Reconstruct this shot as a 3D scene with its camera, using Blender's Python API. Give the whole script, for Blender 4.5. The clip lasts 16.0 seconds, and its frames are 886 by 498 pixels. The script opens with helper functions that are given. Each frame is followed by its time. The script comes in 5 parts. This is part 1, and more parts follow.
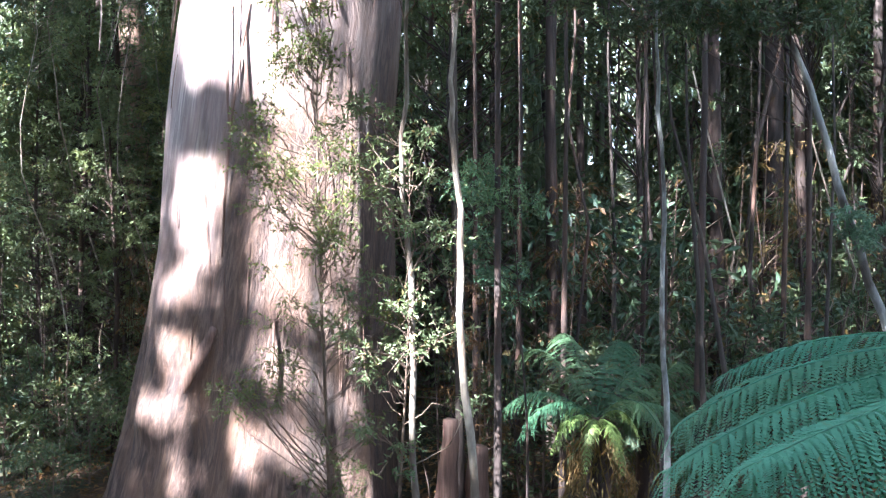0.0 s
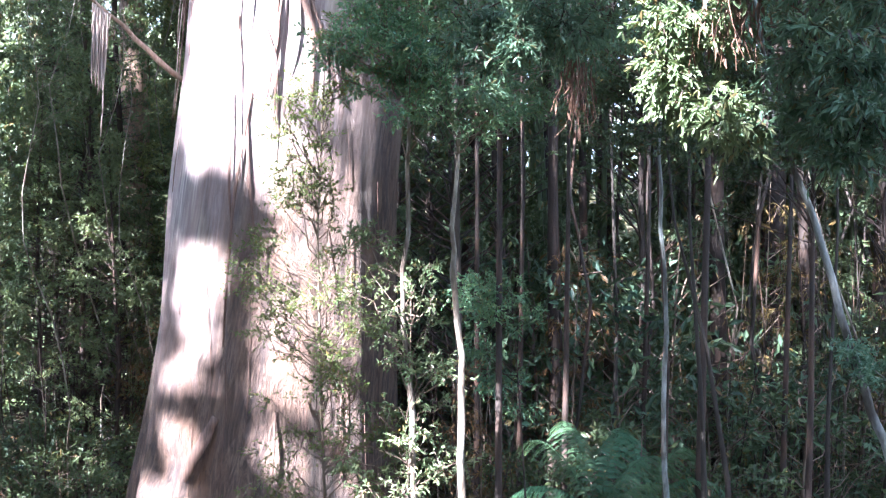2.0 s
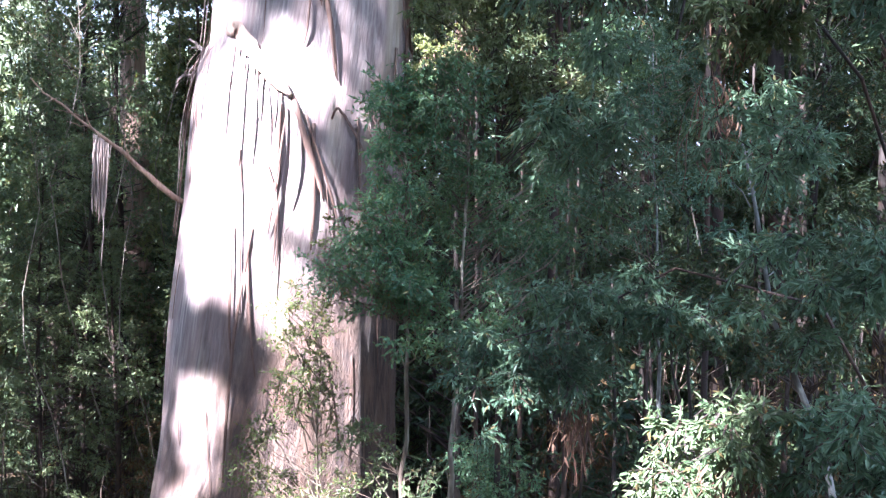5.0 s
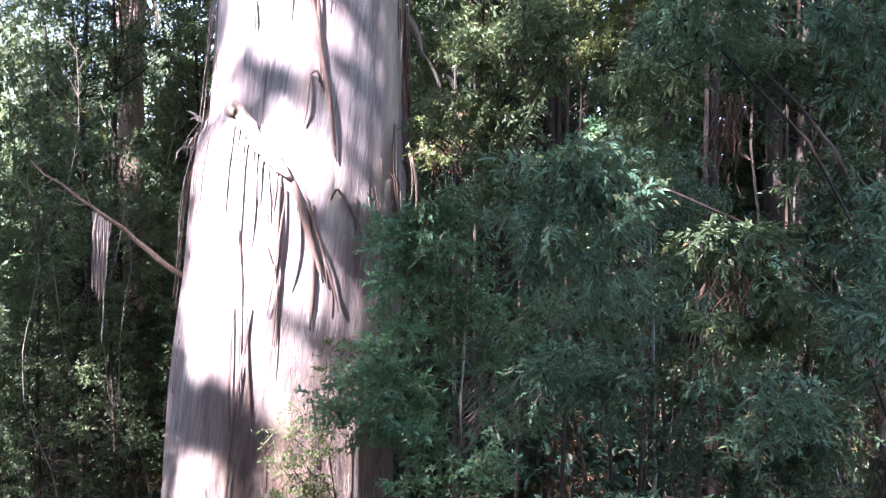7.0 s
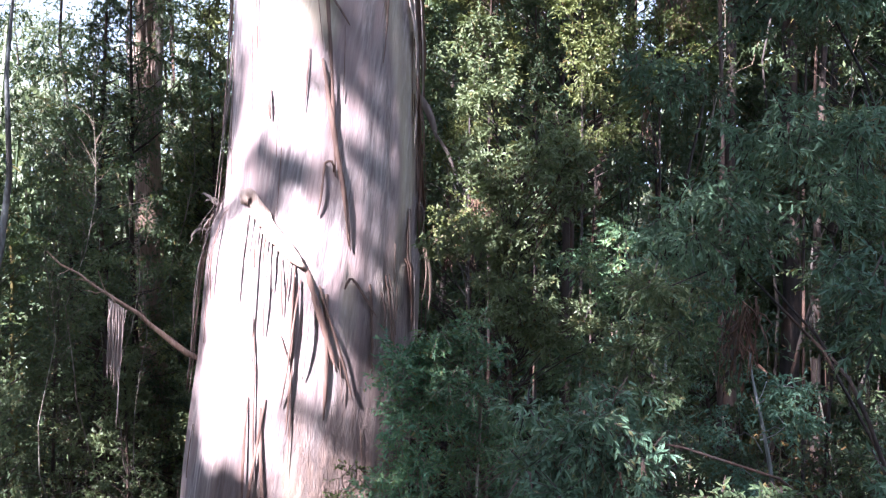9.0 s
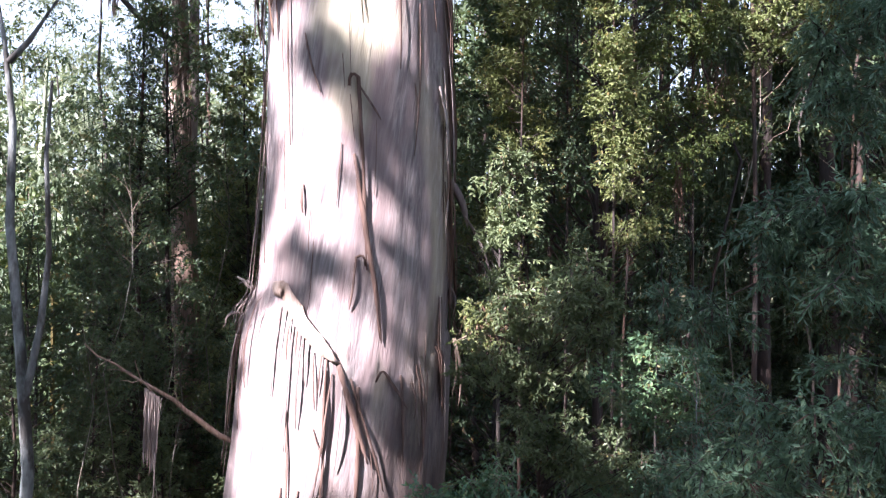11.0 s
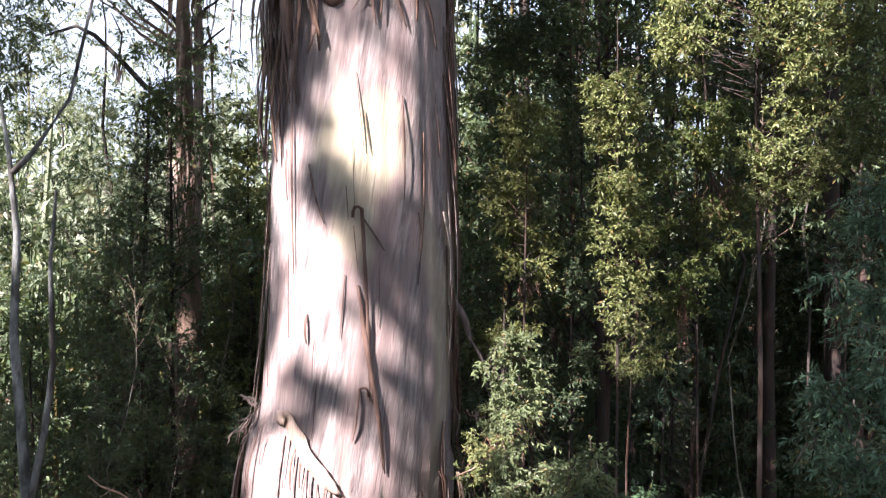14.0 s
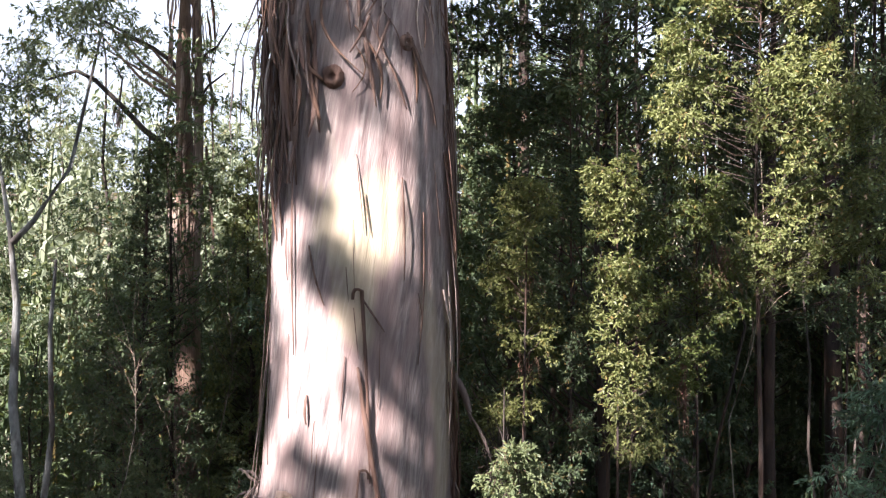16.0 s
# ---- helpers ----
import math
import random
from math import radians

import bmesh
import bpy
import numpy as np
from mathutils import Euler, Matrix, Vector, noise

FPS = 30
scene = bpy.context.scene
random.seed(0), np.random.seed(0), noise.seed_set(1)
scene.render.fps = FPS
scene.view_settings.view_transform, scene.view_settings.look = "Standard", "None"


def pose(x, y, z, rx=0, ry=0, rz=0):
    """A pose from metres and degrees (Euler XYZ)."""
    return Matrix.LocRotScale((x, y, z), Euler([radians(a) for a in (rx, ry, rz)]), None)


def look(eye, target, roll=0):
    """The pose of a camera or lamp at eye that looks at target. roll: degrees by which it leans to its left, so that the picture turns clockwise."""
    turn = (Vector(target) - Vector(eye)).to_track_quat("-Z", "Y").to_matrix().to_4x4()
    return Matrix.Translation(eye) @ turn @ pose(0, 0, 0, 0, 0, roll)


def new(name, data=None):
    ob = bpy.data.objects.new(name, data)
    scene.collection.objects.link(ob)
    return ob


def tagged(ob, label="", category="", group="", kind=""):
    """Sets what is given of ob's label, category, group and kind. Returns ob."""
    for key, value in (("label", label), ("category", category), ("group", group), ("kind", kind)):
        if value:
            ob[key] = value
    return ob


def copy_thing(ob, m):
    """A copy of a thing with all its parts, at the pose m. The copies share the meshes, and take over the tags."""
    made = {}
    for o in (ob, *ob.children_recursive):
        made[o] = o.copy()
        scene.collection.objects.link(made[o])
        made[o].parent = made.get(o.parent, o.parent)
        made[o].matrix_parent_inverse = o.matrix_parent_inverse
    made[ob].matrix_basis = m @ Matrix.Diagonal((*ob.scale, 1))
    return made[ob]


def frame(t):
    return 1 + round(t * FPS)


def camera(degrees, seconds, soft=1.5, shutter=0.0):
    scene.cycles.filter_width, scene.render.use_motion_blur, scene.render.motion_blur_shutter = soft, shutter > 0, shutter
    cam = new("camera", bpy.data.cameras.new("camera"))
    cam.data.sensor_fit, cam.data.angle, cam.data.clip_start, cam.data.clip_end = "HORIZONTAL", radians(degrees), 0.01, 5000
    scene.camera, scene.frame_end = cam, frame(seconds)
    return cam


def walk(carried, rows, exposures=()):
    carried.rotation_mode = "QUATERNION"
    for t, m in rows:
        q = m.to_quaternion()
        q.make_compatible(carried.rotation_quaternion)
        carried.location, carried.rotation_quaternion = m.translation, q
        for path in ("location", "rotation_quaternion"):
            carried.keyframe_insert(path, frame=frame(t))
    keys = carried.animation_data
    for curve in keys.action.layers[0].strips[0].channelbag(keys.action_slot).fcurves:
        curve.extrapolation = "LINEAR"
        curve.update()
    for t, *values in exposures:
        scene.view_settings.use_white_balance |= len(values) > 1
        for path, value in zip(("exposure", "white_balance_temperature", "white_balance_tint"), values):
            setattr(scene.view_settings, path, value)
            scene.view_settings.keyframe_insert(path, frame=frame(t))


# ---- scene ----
cam = camera(54.0, 16.0, soft=1.25)
PATH = [
    (0, (0.004, -0.081, 3.571), (-0.008, 1.919, 3.534), -0.1),
    (0.5, (0.006, -0.065, 3.81), (-0.007, 1.934, 3.772), 0.0),
    (1, (0.006, -0.049, 4.098), (-0.011, 1.95, 4.056), 0.0),
    (1.5, (0.009, -0.04, 4.393), (-0.01, 1.96, 4.35), 0.1),
    (2, (0.011, -0.04, 4.632), (-0.006, 1.959, 4.588), 0.1),
    (2.5, (0.016, -0.041, 4.877), (-0.001, 1.958, 4.83), 0.1),
    (3, (0.012, -0.039, 5.149), (-0.004, 1.96, 5.101), 0.1),
    (3.5, (0.01, -0.026, 5.421), (-0.006, 1.974, 5.371), 0.1),
    (4, (0.008, -0.018, 5.683), (-0.008, 1.981, 5.634), 0.2),
    (6.5, (0.027, -0.02, 7.179), (0.009, 1.977, 7.081), 0.8),
    (7, (-0.012, -0.037, 7.378), (-0.023, 1.96, 7.284), 0.7),
    (7.5, (-0.01, -0.012, 7.583), (-0.022, 1.986, 7.498), 0.6),
    (8, (0.0, 0.009, 7.791), (-0.014, 2.007, 7.714), 0.7),
    (8.5, (-0.002, 0.009, 8.018), (-0.025, 2.008, 7.947), 0.8),
    (9, (-0.003, 0.017, 8.258), (-0.05, 2.015, 8.193), 0.7),
    (9.5, (-0.001, 0.011, 8.479), (-0.074, 2.009, 8.422), 0.7),
    (12, (0.025, 0.044, 9.991), (-0.109, 2.038, 9.904), 0.7),
    (12.5, (0.016, 0.054, 10.212), (-0.117, 2.048, 10.133), 0.7),
    (13, (0.011, 0.072, 10.422), (-0.122, 2.066, 10.349), 0.7),
    (13.5, (0.013, 0.087, 10.638), (-0.121, 2.081, 10.569), 0.8),
    (14, (-0.001, 0.094, 10.866), (-0.134, 2.088, 10.799), 0.7),
    (14.5, (-0.008, 0.111, 11.079), (-0.141, 2.105, 11.016), 0.7),
    (15, (-0.02, 0.116, 11.294), (-0.151, 2.11, 11.235), 0.6),
    (15.5, (-0.019, 0.126, 11.503), (-0.151, 2.121, 11.448), 0.6),
    (16, (-0.019, 0.116, 11.715), (-0.151, 2.111, 11.667), 0.7),
]
walk(cam, [(t, look(eye, target, roll)) for t, eye, target, roll in PATH], [(0, 4.1, 5600, 15), (2.5, 4.23, 5400, 18), (4, 3.98, 5400, 20), (6.5, 3.58, 5450, 22), (9.5, 3.02, 5600, 23), (12, 2.6, 5850, 22), (16, 2.43, 6350, 21)])

# ---- sky and sun ----
SUN_TURN, SUN_HEIGHT = radians(38), radians(40)      # from behind the viewer, to the left
TO_SUN = Vector((-math.sin(SUN_TURN) * math.cos(SUN_HEIGHT), -math.cos(SUN_TURN) * math.cos(SUN_HEIGHT), math.sin(SUN_HEIGHT)))
world = bpy.data.worlds.new("sky")
scene.world = world
world.use_nodes = True
sky = world.node_tree.nodes.new("ShaderNodeTexSky")
sky.sky_type, sky.sun_disc, sky.dust_density = "NISHITA", False, 1.5
sky.sun_elevation, sky.sun_rotation = SUN_HEIGHT, math.pi + SUN_TURN
background = world.node_tree.nodes["Background"]
background.inputs["Strength"].default_value = 0.045
# pale haze low over the horizon, the same all round
wn, wl = world.node_tree.nodes, world.node_tree.links
height = wn.new("ShaderNodeSeparateXYZ")
wl.new(wn.new("ShaderNodeTexCoord").outputs["Generated"], height.inputs[0])
low = wn.new("ShaderNodeMapRange")
low.inputs[1].default_value, low.inputs[2].default_value, low.inputs[3].default_value, low.inputs[4].default_value = 0.0, 1.0, 0.9, 0.55
wl.new(height.outputs["Z"], low.inputs[0])
haze = wn.new("ShaderNodeMix")
haze.data_type = "RGBA"
haze.inputs["B"].default_value = (5.7, 6.6, 7.6, 1)
wl.new(low.outputs[0], haze.inputs["Factor"])
wl.new(sky.outputs["Color"], haze.inputs["A"])
wl.new(haze.outputs["Result"], background.inputs["Color"])
sun = new("sun", bpy.data.lights.new("sun", "SUN"))
sun.data.energy, sun.data.angle, sun.data.color = 5.0, radians(0.53), (1.0, 0.93, 0.84)
sun.matrix_world = look(TO_SUN * 60, (0, 0, 0))


# ---- materials ----
def material(name, rough=0.6):
    m = bpy.data.materials.new(name)
    m.use_nodes = True
    m.node_tree.nodes["Principled BSDF"].inputs["Roughness"].default_value = rough
    return m, m.node_tree, m.node_tree.nodes["Principled BSDF"]


def node(nt, kind, links=None, **values):
    n = nt.nodes.new(kind)
    for key, value in values.items():
        n.inputs[key.replace("_", " ")].default_value = value
    for key, source in (links or {}).items():
        nt.links.new(source, n.inputs[key])
    return n


def ramp(nt, fac, stops):
    n = nt.nodes.new("ShaderNodeValToRGB")
    while len(n.color_ramp.elements) < len(stops):
        n.color_ramp.elements.new(0.5)
    for e, (at, c) in zip(n.color_ramp.elements, stops):
        e.position, e.color = at, (*c, 1) if len(c) == 3 else c
    nt.links.new(fac, n.inputs["Fac"])
    return n.outputs["Color"]


def stretched(nt, sx, sy, sz, scale, detail=4, rough=0.6, distort=0.0, lean=0.0):
    """Noise in the thing's own coordinates, stretched by unequal scales."""
    tc = nt.nodes.new("ShaderNodeTexCoord")
    turned = node(nt, "ShaderNodeMapping", {"Vector": tc.outputs["Object"]}, Rotation=(0, radians(lean), 0))
    mp = node(nt, "ShaderNodeMapping", {"Vector": turned.outputs["Vector"]}, Scale=(sx, sy, sz))
    n = node(nt, "ShaderNodeTexNoise", {"Vector": mp.outputs["Vector"]}, Scale=scale, Detail=detail, Roughness=rough, Distortion=distort)
    return n.outputs["Fac"]


def mix(nt, fac, a, b, blend="MIX"):
    n = nt.nodes.new("ShaderNodeMix")
    n.data_type, n.blend_type = "RGBA", blend
    for socket, value in ((n.inputs["Factor"], fac), (n.inputs["A"], a), (n.inputs["B"], b)):
        if hasattr(value, "is_linked"):
            nt.links.new(value, socket)
        else:
            socket.default_value = value if isinstance(value, float) else (*value, 1)
    return n.outputs["Result"]


def bump(nt, bsdf, height, strength, distance):
    b = node(nt, "ShaderNodeBump", {"Height": height}, Strength=strength, Distance=distance)
    nt.links.new(b.outputs["Normal"], bsdf.inputs["Normal"])


def leaf_material(name, dark, mid, pale, rough=0.42, through_light=0.3, brown=0.03, warm=0.5):
    m, nt, bsdf = material(name, rough)
    geo = nt.nodes.new("ShaderNodeNewGeometry")
    info = nt.nodes.new("ShaderNodeObjectInfo")
    c = ramp(nt, geo.outputs["Random Per Island"], [(0.0, dark), (0.55, mid), (0.97 - brown, pale), (1.0 - brown, (0.2, 0.09, 0.03)), (1.0, (0.26, 0.13, 0.05))])
    patches = stretched(nt, 1, 1, 1, 0.9, 2)
    c = mix(nt, 0.45, c, ramp(nt, patches, [(0.35, tuple(v * 0.7 for v in dark)), (0.65, tuple(v * 1.2 for v in pale))]))
    c = mix(nt, info.outputs["Random"], c, mix(nt, 0.35, c, (0.13, 0.13, 0.035)))
    nt.links.new(c, bsdf.inputs["Base Color"])
    bsdf.inputs["Specular IOR Level"].default_value = 0.28
    glow = node(nt, "ShaderNodeBsdfTranslucent", {"Color": mix(nt, warm, c, (0.16, 0.2, 0.03))})
    both = node(nt, "ShaderNodeMixShader", {1: bsdf.outputs[0], 2: glow.outputs[0]}, Fac=through_light)
    nt.links.new(both.outputs[0], nt.nodes["Material Output"].inputs["Surface"])
    return m


def stem_material(name, dark, pale, patch, blotch=(0.46, 0.6)):
    m, nt, bsdf = material(name, 0.8)
    info = nt.nodes.new("ShaderNodeObjectInfo")
    c = ramp(nt, stretched(nt, 1, 1, 0.35, 14, 5), [(0.3, dark), (0.7, pale)])
    c = mix(nt, ramp(nt, stretched(nt, 1, 1, 0.4, 3.5, 4), [(blotch[0], (0, 0, 0)), (blotch[1], (1, 1, 1))]), c, patch)
    c = mix(nt, info.outputs["Random"], c, mix(nt, 0.5, c, (0.05, 0.035, 0.03)))
    nt.links.new(c, bsdf.inputs["Base Color"])
    bump(nt, bsdf, stretched(nt, 1, 1, 0.3, 40, 4), 0.7, 0.02)
    return m


def giant_bark():
    """Smooth grey, pink and cream bark with long streaks above; brown and fibrous towards the foot."""
    m, nt, bsdf = material("gum_bark", 0.72)
    tc = nt.nodes.new("ShaderNodeTexCoord")
    z = node(nt, "ShaderNodeSeparateXYZ", {0: tc.outputs["Object"]}).outputs["Z"]
    fine = stretched(nt, 1, 1, 0.06, 24, 7, 0.68, 0.5, -9)
    broad = stretched(nt, 1, 1, 0.12, 3.2, 5, 0.6, 0.8, -9)
    smooth = ramp(nt, fine, [(0.30, (0.085, 0.062, 0.062)), (0.42, (0.185, 0.148, 0.145)), (0.54, (0.285, 0.238, 0.228)), (0.72, (0.48, 0.415, 0.385))])
    smooth = mix(nt, ramp(nt, broad, [(0.40, (0, 0, 0)), (0.62, (0.75, 0.75, 0.75))]), smooth, (0.25, 0.175, 0.165))
    cream = ramp(nt, stretched(nt, 1, 1, 0.22, 1.1, 3, 0.5, 0.8), [(0.58, (0, 0, 0)), (0.68, (0.6, 0.6, 0.6))])
    smooth = mix(nt, cream, smooth, mix(nt, 0.35, (0.66, 0.58, 0.38), smooth))
    # a fresh cream patch where bark has just fallen
    away = node(nt, "ShaderNodeVectorMath", {0: tc.outputs["Object"]}); away.operation = "DISTANCE"
    away.inputs[1].default_value = (-1.6, 10.05, 11.75)
    ragged = node(nt, "ShaderNodeMath", {0: away.outputs["Value"], 1: stretched(nt, 1, 1, 0.25, 4, 4, 0.6, 0.5, -8)}); ragged.operation = "ADD"
    fresh = node(nt, "ShaderNodeMapRange", {0: ragged.outputs[0]}); fresh.inputs[1].default_value, fresh.inputs[2].default_value = 1.2, 0.9
    smooth = mix(nt, fresh.outputs[0], smooth, mix(nt, 0.45, (0.58, 0.52, 0.35), smooth))
    fibre = ramp(nt, stretched(nt, 1, 1, 0.16, 11, 9, 0.72, 1.2, -8), [(0.3, (0.018, 0.012, 0.012)), (0.48, (0.085, 0.054, 0.044)), (0.68, (0.25, 0.17, 0.13))])
    fibre = mix(nt, ramp(nt, stretched(nt, 1, 1, 0.5, 2.2, 5), [(0.45, (0, 0, 0)), (0.65, (0.6, 0.6, 0.6))]), fibre, (0.20, 0.115, 0.075))
    fibre = mix(nt, ramp(nt, stretched(nt, 1, 1, 0.3, 4.5, 6, 0.7, 1.2), [(0.54, (0, 0, 0)), (0.64, (0.6, 0.6, 0.6))]), fibre, (0.045, 0.033, 0.034))
    level = node(nt, "ShaderNodeMath", {0: stretched(nt, 1, 1, 0.25, 1.6, 5)}); level.operation = "MULTIPLY_ADD"
    level.inputs[1].default_value = 5.0
    lower = node(nt, "ShaderNodeSeparateXYZ", {0: tc.outputs["Object"]}).outputs["X"]      # the old bark reaches higher on one flank, partly to darken it for shade
    sunk = node(nt, "ShaderNodeMath", {0: lower, 2: z}); sunk.operation = "MULTIPLY_ADD"
    sunk.inputs[1].default_value = -1.1
    nt.links.new(sunk.outputs[0], level.inputs[2])
    high = node(nt, "ShaderNodeMapRange", {0: level.outputs[0]}); high.inputs[1].default_value, high.inputs[2].default_value = 8.7, 11.3
    c = mix(nt, high.outputs[0], fibre, smooth)
    nt.links.new(c, bsdf.inputs["Base Color"])
    relief = mix(nt, high.outputs[0], ramp(nt, stretched(nt, 1, 1, 0.25, 9, 9, 0.72, 1.2, -8), [(0.2, (0, 0, 0)), (0.8, (1, 1, 1))]),
                 ramp(nt, fine, [(0.2, (0.44, 0.44, 0.44)), (0.8, (0.56, 0.56, 0.56))]))
    bump(nt, bsdf, relief, 0.9, 0.07)
    return m


def peel_material(name, dark, pale):
    m, nt, bsdf = material(name, 0.75)
    info = nt.nodes.new("ShaderNodeObjectInfo")
    c = ramp(nt, stretched(nt, 1, 1, 0.08, 35, 5), [(0.3, dark), (0.7, pale)])
    c = mix(nt, info.outputs["Random"], c, mix(nt, 0.55, c, (0.10, 0.05, 0.035)))
    nt.links.new(c, bsdf.inputs["Base Color"])
    bump(nt, bsdf, stretched(nt, 1, 1, 0.06, 50, 4), 0.6, 0.01)
    return m


def ground_material():
    m, nt, bsdf = material("forest_floor", 0.95)
    c = ramp(nt, stretched(nt, 1, 1, 1, 9, 8, 0.7), [(0.3, (0.024, 0.014, 0.01)), (0.5, (0.085, 0.048, 0.028)), (0.7, (0.2, 0.11, 0.055))])
    c = mix(nt, ramp(nt, stretched(nt, 1, 1, 1, 0.8, 4), [(0.38, (0, 0, 0)), (0.55, (0.8, 0.8, 0.8))]), c, (0.03, 0.042, 0.018))
    nt.links.new(c, bsdf.inputs["Base Color"])
    bump(nt, bsdf, stretched(nt, 1, 1, 1, 25, 6), 1.0, 0.08)
    return m


GUM_BARK = giant_bark()
PEEL = peel_material("peeling_bark", (0.06, 0.034, 0.026), (0.24, 0.15, 0.12))
PEEL_PALE = peel_material("pale_bark", (0.34, 0.22, 0.17), (0.62, 0.48, 0.40))
PEEL_GREY = peel_material("weathered_bark", (0.20, 0.16, 0.15), (0.46, 0.38, 0.34))
DEADWOOD = peel_material("dead_wood", (0.16, 0.10, 0.07), (0.40, 0.29, 0.22))
DRY_TWIG = peel_material("dry_twig", (0.09, 0.048, 0.032), (0.25, 0.14, 0.09))
SOIL = ground_material()
# Pale and brown mottle, partly sunlight on the stems put into colour.
PALE_STEM = stem_material("pale_stem", (0.16, 0.14, 0.11), (0.46, 0.42, 0.35), (0.13, 0.10, 0.075), (0.44, 0.58))
# Forest-interior shade is put into the grey, dark and red stem colours.
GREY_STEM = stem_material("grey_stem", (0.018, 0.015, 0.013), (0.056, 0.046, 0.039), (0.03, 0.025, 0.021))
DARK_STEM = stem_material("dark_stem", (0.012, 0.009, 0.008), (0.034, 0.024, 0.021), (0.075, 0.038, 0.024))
LICHEN_STEM = stem_material("lichen_stem", (0.15, 0.165, 0.16), (0.37, 0.39, 0.38), (0.07, 0.066, 0.06), (0.48, 0.6))
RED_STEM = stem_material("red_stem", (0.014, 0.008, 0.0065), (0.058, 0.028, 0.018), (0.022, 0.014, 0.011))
TWIG = stem_material("twig_bark", (0.09, 0.06, 0.045), (0.22, 0.15, 0.11), (0.2, 0.16, 0.12))
# Blue skylight put into the teal, sun into the pale; sapling leaf likewise.
LEAF_SKYLIT = leaf_material("skylit_leaf", (0.042, 0.142, 0.125), (0.092, 0.235, 0.195), (0.20, 0.315, 0.195), 0.36, 0.32, 0.03, 0.2)
# Dark green, lowered further to hold the shade of the forest interior.
LEAF_DARK = leaf_material("dark_shaded_leaf", (0.016, 0.045, 0.038), (0.043, 0.098, 0.072), (0.115, 0.158, 0.078), 0.45, 0.28, 0.06)
LEAF_GREEN = leaf_material("fresh_green_leaf", (0.035, 0.07, 0.028), (0.07, 0.115, 0.045), (0.15, 0.19, 0.06), 0.42, 0.32, 0.07)
LEAF_SAPLING = leaf_material("sapling_leaf", (0.042, 0.145, 0.105), (0.09, 0.22, 0.145), (0.20, 0.30, 0.13), 0.38, 0.3, 0.03, 0.35)
# Sunlight is put into the next two leaf tones.
LEAF_FRESH = leaf_material("bright_green_leaf", (0.06, 0.125, 0.066), (0.125, 0.195, 0.10), (0.24, 0.27, 0.15), 0.36, 0.32, 0.03, 0.4)
LEAF_SUNLIT = leaf_material("sunlit_leaf", (0.075, 0.105, 0.038), (0.165, 0.205, 0.08), (0.30, 0.32, 0.135), 0.42, 0.36, 0.05)
LEAF_GREY = leaf_material("grey_green_leaf", (0.075, 0.125, 0.085), (0.14, 0.205, 0.125), (0.23, 0.28, 0.15), 0.42, 0.32, 0.03)
# Gum leaves lightened to carry distant haze, the second of them most.
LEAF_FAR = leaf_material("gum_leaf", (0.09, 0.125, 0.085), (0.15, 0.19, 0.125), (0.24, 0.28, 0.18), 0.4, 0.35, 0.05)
LEAF_HAZY = leaf_material("hazy_gum_leaf", (0.15, 0.20, 0.15), (0.24, 0.29, 0.21), (0.34, 0.38, 0.27), 0.4, 0.35, 0.04)
LITTER = leaf_material("leaf_litter", (0.10, 0.05, 0.025), (0.22, 0.11, 0.05), (0.34, 0.19, 0.09), 0.7, 0.15, 0.3)
DEAD_LEAF = leaf_material("dead_foliage", (0.042, 0.02, 0.013), (0.085, 0.042, 0.025), (0.17, 0.09, 0.05), 0.7, 0.25, 0.2)
# Fern colour in three copies: shaded, skylit blue-green and sunlit.
FERN_SHADED = leaf_material("fern_shaded", (0.03, 0.10, 0.06), (0.045, 0.13, 0.08), (0.065, 0.16, 0.09), 0.5, 0.3, 0.01)
FERN = leaf_material("fern_green", (0.085, 0.30, 0.215), (0.12, 0.375, 0.27), (0.155, 0.42, 0.29), 0.42, 0.42, 0.004)
FERN_SUNLIT = leaf_material("fern_sunlit", (0.12, 0.2, 0.06), (0.16, 0.25, 0.08), (0.22, 0.31, 0.11), 0.5, 0.4, 0.004)


# ---- geometry helpers ----
class Geo:
    """Quads gathered as arrays and made into one mesh."""

    def __init__(self):
        self.v, self.f, self.n = [], [], 0

    def add(self, verts, quads):
        self.v.append(np.asarray(verts, dtype=np.float64).reshape(-1, 3))
        self.f.append(np.asarray(quads, dtype=np.int64).reshape(-1, 4) + self.n)
        self.n += len(self.v[-1])

    def mesh(self, name, mat, smooth=True):
        v, f = np.concatenate(self.v), np.concatenate(self.f)
        me = bpy.data.meshes.new(name)
        me.vertices.add(len(v))
        me.vertices.foreach_set("co", v.ravel())
        me.loops.add(f.size)
        me.loops.foreach_set("vertex_index", f.ravel())
        me.polygons.add(len(f))
        me.polygons.foreach_set("loop_start", np.arange(0, f.size, 4))
        me.polygons.foreach_set("use_smooth", np.full(len(f), smooth))
        me.update(calc_edges=True)
        me.validate()
        me.materials.append(mat)
        return me


def part(name, geo, mat, parent, label="", smooth=True):
    ob = new(name, geo.mesh(name, mat, smooth))
    ob.parent = parent
    return tagged(ob, label)


def thing(name, at, label, category, group="", kind=""):
    ob = new(name)
    ob.empty_display_size = 0.2
    ob.location = at
    return tagged(ob, label, category, group, kind)


def unit(a):
    return a / np.maximum(np.linalg.norm(a, axis=-1, keepdims=True), 1e-9)


